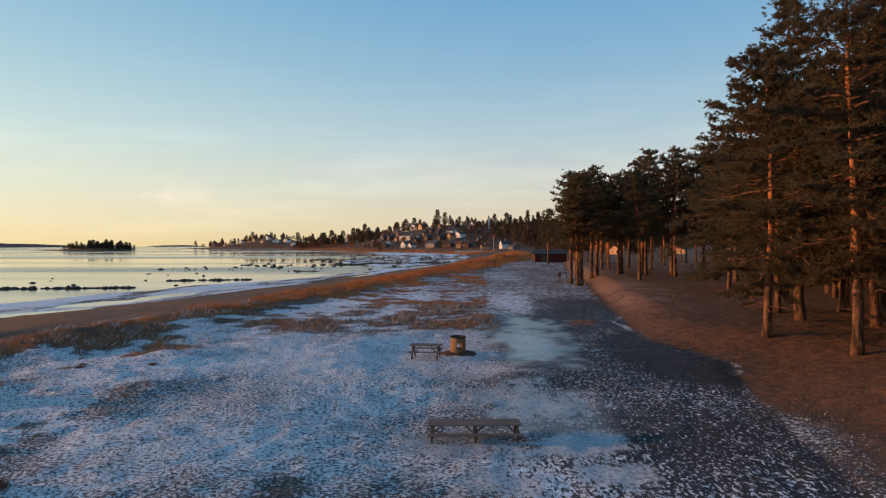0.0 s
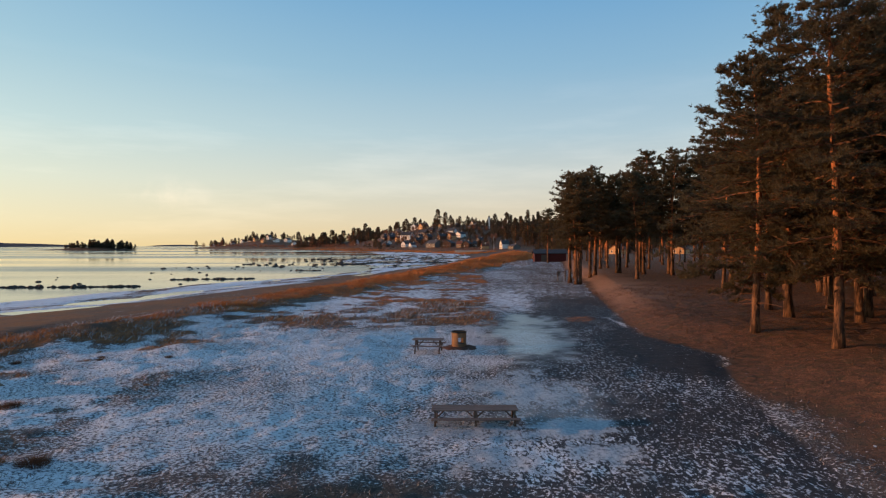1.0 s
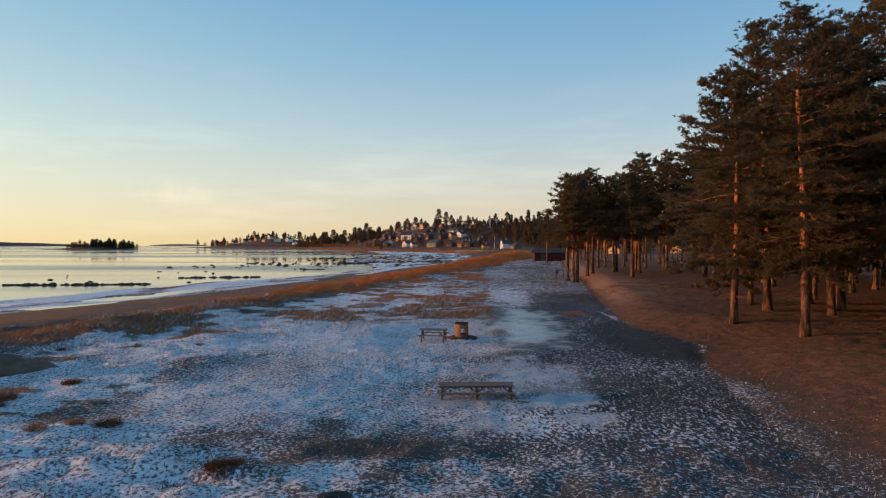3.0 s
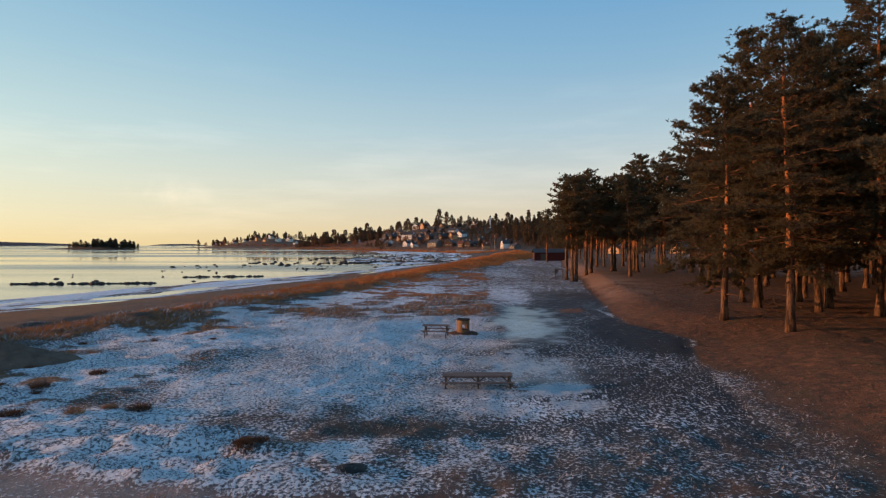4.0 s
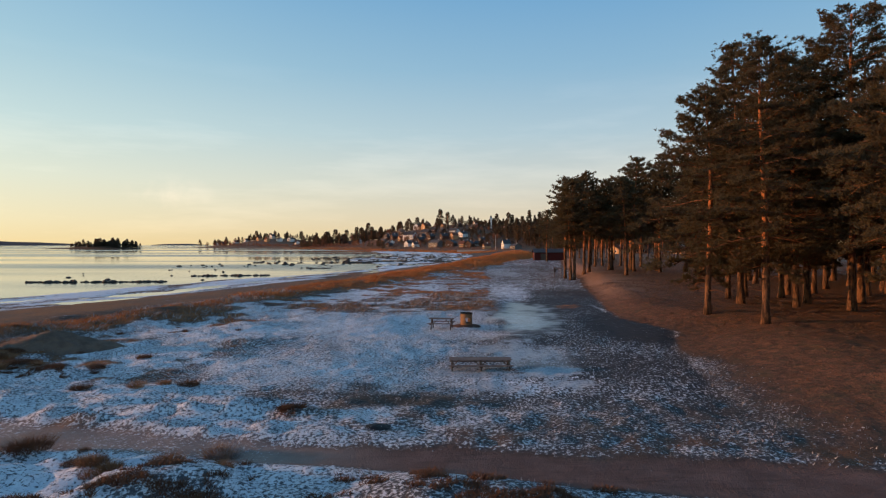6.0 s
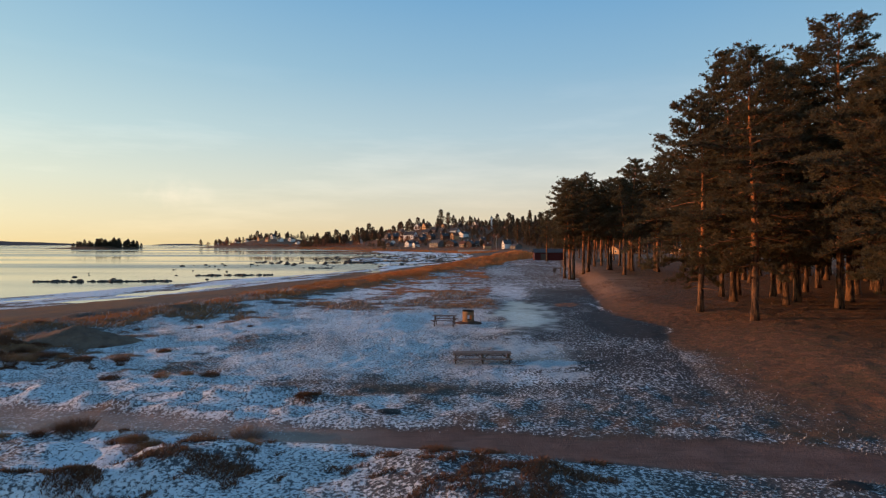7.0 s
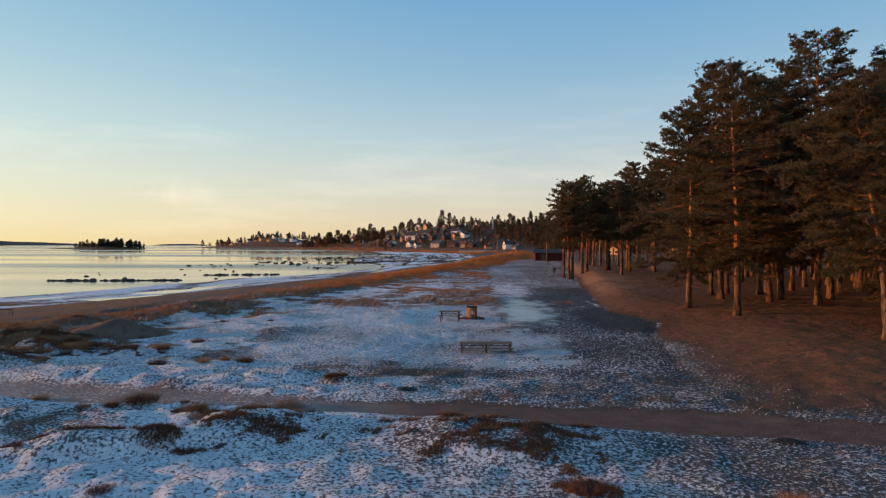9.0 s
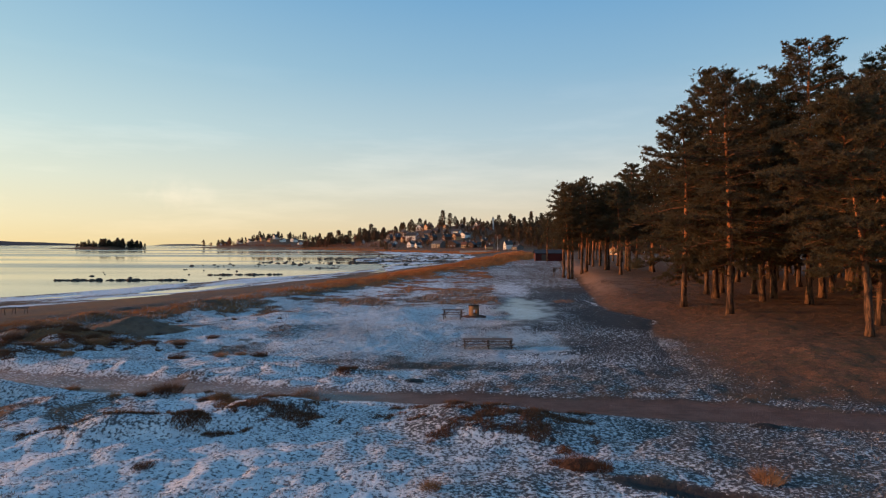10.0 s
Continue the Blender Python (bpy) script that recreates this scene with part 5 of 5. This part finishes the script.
def build_houses():
    hilltop = [(-42, 875, 11.1, 8.8, "B"), (-27, 811, 13.4, 9.9, "C"), (-3, 805, 6.5, 6.7, "C"), (11, 743, 13.0, 6.5, "W"), (-64, 837, 9.1, 7.5, "L"), (-16, 769, 8.7, 6.5, "N"), (-4, 749, 8.3, 6.5, "N"), (73, 739, 7.5, 7.8, "C"), (-70, 793, 10.3, 7.2, "K")]
    slope = [(-46, 751, 17.6, 9.5, "B"), (-25, 745, 14.5, 8.3, "N"), (10, 687, 9.7, 8.0, "C"), (-2, 695, 10.5, 7.1, "N"), (-30, 699, 7.8, 6.8, "N"), (-18, 707, 7.9, 7.5, "N"), (20, 705, 12.0, 6.8, "B"), (-81, 768, 9.2, 7.0, "L"), (-84, 840, 9.2, 6.7, "L")]
    water_front = [(-44, 679, 7.8, 7.0, "W"), (-34, 657, 7.4, 6.1, "W"), (-10, 627, 17.2, 8.0, "L"), (5, 619, 13.3, 7.4, "K"), (17, 601, 6.3, 6.3, "C"), (24, 595, 9.2, 6.8, "K"), (39, 555, 4.3, 5.4, "C"), (56, 541, 7.4, 8.8, "W"), (-72, 729, 8.1, 6.0, "L"), (64, 533, 11.5, 4.6, "L"), (33, 595, 6.8, 5.7, "N")]
    cape = [(-570, 1462, 13, 9, "W"), (-516, 1444, 13, 9, "W"), (-481, 1425, 16, 8, "B"), (-473, 1448, 14, 10, "W"), (-439, 1385, 14, 9, "C"), (-411, 1350, 13, 9, "C"), (-418, 1418, 14, 11, "W"), (-383, 1354, 15, 9, "W"), (-360, 1366, 15, 9, "W"), (-332, 1312, 14, 8, "W"), (-179, 1000, 8, 10, "C"), (-136, 916, 10, 9, "W"), (-545, 1440, 12, 9, "N"), (-160, 1026, 11, 8, "L")]
    behind = [(98, 330, 9, 5, "C"), (118, 348, 10, 5.5, "N"), (136, 338, 9, 5, "C"), (112, 372, 11, 6, "K")]
    rng = np.random.default_rng(51)
    for rows in (hilltop, slope, water_front, cape, behind):
        for x, y, w, tall, coat in rows:
            house(x, y, w, tall, coat, rng.uniform(-72, -25), rng.uniform() < 0.45)
    # smaller houses and sheds scattered between
    placed = [(r[0], r[1]) for r in hilltop + slope + water_front]
    while len(placed) < 43:
        x, y = rng.uniform(-80, 45), rng.uniform(610, 850)
        if float(land(x, y)) < 2.0 or any((x - a) ** 2 + (y - b) ** 2 < 130 for a, b in placed):
            continue
        placed.append((x, y))
        house(x, y, rng.uniform(5.5, 9.0), rng.uniform(4.5, 6.5), "NCNKLB"[int(rng.integers(0, 6))], rng.uniform(-72, -25), rng.uniform() < 0.5)
    t = thing("church_tower", on_ground(62, 800), "slender white wooden tower among dark firs", "tower")
    part("shaft", block((2.2, 2.2, 15), (0, 0, 5.5), bevel=0.05), WHITE_WALL, t)
    part("belfry", block((3.4, 3.4, 2.4), (0, 0, 13.4), bevel=0.05), WHITE_WALL, t)
    bm = bmesh.new()
    bmesh.ops.create_cone(bm, cap_ends=True, segments=4, radius1=2.2, radius2=0.05, depth=3.2, matrix=pose(0, 0, 16.1, 0, 0, 45))
    part("spire", bm, BLACK_ROOF, t)
    t = thing("sea_wall", on_ground(22, 470, -12), "long pale concrete jetty wall at the waterline", "sea wall")
    part("wall_block", block((26, 2.0, 1.9), (0, 0, 0.3), bevel=0.08), CONCRETE, t)
    part("cap_stone", block((26.3, 2.3, 0.25), (0, 0, 1.38), bevel=0.04), CONCRETE, t)
    t = thing("flagpole", on_ground(44.5, 520), "tall white flagpole with no flag", "flagpole")
    v, f = tube([(0, 0, -0.2), (0, 0, 6), (0, 0, 12.5)], [0.16, 0.13, 0.08], 8)
    mesh_object("pole", v, f, TRIM, t)
    bm = bmesh.new()
    bmesh.ops.create_uvsphere(bm, u_segments=10, v_segments=6, radius=0.18, matrix=pose(0, 0, 12.6))
    part("knob", bm, TRIM, t)


def far_tree(kind, seed):
    """A tree seen only from afar: stem and a ragged crown of coarse sprays."""
    rng = np.random.default_rng(seed)
    h = {"fir": 13.0, "pine": 12.0, "birch": 11.0}[kind]
    label = {"fir": "dark pointed fir on the far hillside", "pine": "dark round-headed pine on the far hillside", "birch": "bare reddish-brown leafless tree near the houses"}[kind]
    t = thing({"fir": "fir_tree", "pine": "shore_pine", "birch": "bare_birch"}[kind], Matrix(), label, "tree", "trees beyond the bay")
    v, f = tube([(0, 0, -1.0), (0.1, 0, h * 0.5), (0, 0.1, h * 0.95)], [0.28, 0.2, 0.05], 6)
    mesh_object("trunk", v, f, BARK, t)
    pts, ways = [], []
    for k in range(190 if kind != "birch" else 130):
        u = rng.uniform(0, 1)
        a = rng.uniform(0, 6.3)
        if kind == "fir":
            z, r = h * (0.12 + 0.88 * u), 3.4 * (1 - u) ** 0.9 * rng.uniform(0.3, 1)
        elif kind == "pine":
            z, r = h * (0.16 + 0.82 * u), 3.5 * min(1.0, 0.55 + 1.6 * u) * (1 - u) ** 0.55 * rng.uniform(0.25, 1.1)
        else:
            z, r = h * (0.25 + 0.7 * u), 3.3 * math.sin(math.pi * (0.1 + 0.8 * u)) * rng.uniform(0.1, 1)
        pts.append((r * math.cos(a), r * math.sin(a), z))
        ways.append((math.cos(a), math.sin(a), -0.2 if kind == "fir" else 0.5))
    v, f = sprays(np.array(pts), np.array(ways), 6 if kind != "birch" else 6, 1.0 if kind != "birch" else 1.9, 0.41 if kind != "birch" else 0.13, rng, 0.7)
    tagged(mesh_object("crown", v, f, BARE_TWIGS if kind == "birch" else FAR_PINE, t), kind="stuff")
    # a thinned crown of larger sprays for woods that nobody could count
    few = v.reshape(-1, 3, 3)[::3]
    mid = few.mean(1, keepdims=True)
    few = (mid + (few - mid) * 1.5).reshape(-1, 3)
    FAR_SHAPES[t.name] = (few, np.arange(len(few)).reshape(-1, 3))
    return t


FAR_SHAPES = {}


def build_far_woods():
    rng = np.random.default_rng(61)
    models = {"fir": [far_tree("fir", 1), far_tree("fir", 2)], "pine": [far_tree("pine", 3), far_tree("pine", 4)], "birch": [far_tree("birch", 5)]}
    used = set()

    def grow(kind, x, y, s):
        z = float(land(x, y))
        # gardens stay open towards the low sun
        if z < SEA + 0.6 or any(-3 < a - x < 42 and abs(b - y) < 6 for a, b in HOUSE_SPOTS[:43]):
            return
        model = models[kind][int(rng.integers(0, len(models[kind])))]
        m = pose(x, y, z, 0, 0, rng.uniform(0, 360)) @ Matrix.Diagonal((s * rng.uniform(0.85, 1.25), s, s * rng.uniform(0.85, 1.15), 1))
        if model.name not in used:
            used.add(model.name)
            model.matrix_basis = m
        else:
            copy_thing(model, m)

    def wood(kinds, n, cx, cy, rx, ry, low, high):
        for k in range(n):
            a, r = rng.uniform(0, 6.3), math.sqrt(rng.uniform())
            grow(kinds[int(rng.integers(0, len(kinds)))], cx + rx * r * math.cos(a), cy + ry * r * math.sin(a), rng.uniform(low, high))

    def joined(name, label, kinds, n, cx, cy, rx, ry, low, high):
        vs, fs, at = [], [], 0
        for k in range(n):
            a, r, s = rng.uniform(0, 6.3), math.sqrt(rng.uniform()), rng.uniform(low, high)
            s *= 1.08 - 0.5 * r * r
            x, y = cx + rx * r * math.cos(a), cy + ry * r * math.sin(a)
            z = float(land(x, y))
            if z < SEA + 0.6:
                continue
            v, f = FAR_SHAPES[models[kinds[int(rng.integers(0, len(kinds)))]][0].name]
            c, d = math.cos(a * 5), math.sin(a * 5)
            vs.append(np.stack([x + s * (v[:, 0] * c - v[:, 1] * d), y + s * (v[:, 0] * d + v[:, 1] * c), z + s * v[:, 2] - 2.0 * s], 1))
            fs.append(f + at)
            at += len(v)
        tagged(mesh_object(name, np.concatenate(vs), np.concatenate(fs), FAR_PINE), label, "trees", kind="stuff")

    # the isle, the wooded point, the cape and the village hill
    joined("island_wood", "dense dark pine wood covering a small island", ["pine"], 150, -580, 1000, 68, 20, 0.4, 1.5)
    wood(["pine", "pine", "birch"], 70, -165, 1000, 95, 45, 0.9, 1.4)
    joined("point_wood", "dense dark wood on the point beyond the bay", ["pine"], 110, -165, 1030, 95, 50, 0.9, 1.5)
    wood(["pine", "birch", "pine"], 30, -105, 920, 45, 40, 0.7, 1.1)
    wood(["pine", "fir", "birch"], 85, -425, 1450, 140, 45, 0.8, 1.35)
    wood(["pine", "birch"], 20, -590, 1470, 35, 25, 1.0, 1.3)
    wood(["birch", "pine", "pine"], 120, -10, 765, 95, 110, 0.28, 0.55)
    wood(["birch", "birch", "pine"], 60, -5, 720, 90, 110, 0.4, 0.75)
    wood(["fir", "pine"], 46, 0, 940, 110, 40, 0.6, 1.0)
    joined("village_scrub", "dark bushes and hedges between the hillside houses", ["pine", "birch"], 420, -10, 745, 125, 135, 0.16, 0.34)
    # single tall trees that stand out against the sky
    for kind, x, y, s in (("pine", -65, 850, 1.1), ("pine", -56, 890, 1.46), ("pine", -43, 890, 1.48), ("pine", -8, 880, 1.6), ("pine", 3, 870, 1.28), ("pine", 11, 880, 1.24), ("pine", 24, 860, 0.9), ("fir", 35, 860, 1.1), ("fir", 42, 860, 1.0), ("pine", 70, 800, 1.26), ("pine", 82, 760, 2.1), ("fir", 87, 760, 2.1), ("fir", 97, 740, 2.3), ("fir", 106, 740, 2.1), ("fir", 113, 740, 1.9), ("fir", 119, 740, 2.1), ("pine", -132, 1000, 1.85), ("pine", -145, 1000, 1.7), ("pine", -208, 1040, 1.9)):
        grow(kind, x, y, 0.86 * s)
    joined("hill_wood", "dark conifer wood over the back of the hill", ["fir", "pine", "pine"], 240, 130, 800, 105, 160, 0.8, 1.4)
    wood(["fir", "pine", "pine"], 100, 125, 620, 62, 90, 1.0, 1.5)
    wood(["pine", "fir"], 50, 110, 420, 45, 110, 0.9, 1.3)
    wood(["birch", "pine"], 30, 30, 590, 40, 45, 0.35, 0.6)
    # scrub along the far waterline
    spots = []
    for k in range(560):
        y = 500 + 930 * rng.uniform() ** 1.7
        spots.append((float(shore_x(y)) + rng.uniform(12, 60) + 0.02 * y, y, (0.14 + 0.3 * min(1.0, max(0.0, (y - 760) / 120))) * rng.uniform(0.8, 1.5)))
    vs, fs, at = [], [], 0
    for x, y, s in spots:
        v, f = FAR_SHAPES[models["birch"][0].name]
        vs.append(v * s + np.array([x, y, float(land(x, y)) - 1.2 * s]))
        fs.append(f + at)
        at += len(v)
    tagged(mesh_object("shore_scrub", np.concatenate(vs), np.concatenate(fs), BARE_TWIGS), "brown leafless scrub along the far shore", "scrub", kind="stuff")


def build_shore_grass():
    """Dry grass blades along the far side of the bay, added to brighten the shore by catching low sun."""
    rng = np.random.default_rng(66)
    n = 16000
    y = 430 + 640 * rng.uniform(size=n) ** 1.4
    x = shore_x(y) + 2.5 + (8 + 0.03 * y) * rng.uniform(size=n) ** 1.3
    keep = rough(x, y * 0.4, 14, 151, 3) > rng.uniform(-0.25, 0.10, n)
    p = ground_points(x[keep], y[keep], 0.05)
    v, f = blades(p, 0.9, 0.28, rng, (0.3, 0.0), 0.3)
    tagged(mesh_object("reeds", v, f, DUNE_GRASS), "dry orange grass blades added along the far waterline to catch the sun", "reeds", kind="stuff")


def build_far_hills():
    """Low blue ridges on the horizon across the fjord."""
    for name, x0, x1, y, top, seed in (("hills", -5200, -2820, 4700, 46, 1), ("hills", -2300, -1850, 4600, 14, 2), ("hills", -3000, -2500, 4750, 16, 4)):
        n = 60
        xs = np.linspace(x0, x1, n)
        u = np.linspace(0, 1, n)
        h = top * np.clip(np.sin(math.pi * (0.12 + 0.88 * u) if x0 < -5000 else math.pi * u), 0, 1) ** 0.7 * (1 + 0.5 * rough(xs, xs * 0, 300, seed, 4))
        verts = [(x, y - 60, SEA - 1) for x in xs] + [(x, y, SEA + v) for x, v in zip(xs, h)] + [(x, y + 150, SEA - 1) for x in xs]
        faces = [[r * n + k, r * n + k + 1, (r + 1) * n + k + 1, (r + 1) * n + k] for r in range(2) for k in range(n - 1)]
        tagged(mesh_object(name, verts, faces, FAR_HILL, smooth=True), "low hazy blue hills on the horizon", "hills", kind="structure")


build_long_table()
build_small_table()
build_fire_drum()
lumpy_disc("burnt_patch", 8.7, 2.75, 0.52, 0.36, 0.07, SOOT, "flat black burnt patch beside the track", "burnt patch", 71, "burnt patches")
lumpy_disc("burnt_patch", -2.75, 8.75, 0.42, 0.36, 0.06, SOOT, "small dark burnt patch in frosty grass", "burnt patch", 72, "burnt patches")
lumpy_disc("earth_clod", 2.0, -0.55, 0.5, 0.30, 0.20, TURF, "rust-brown clod of turf in thin frost", "turf clod", 73)
build_heap()
build_beach_frame()
build_lifebuoy_post()
build_hut()
build_dune_grass()
build_field_grass()
build_tussocks()
build_heath()
build_litter()
build_rocks()
build_houses()
build_far_woods()
build_shore_grass()
build_far_hills()
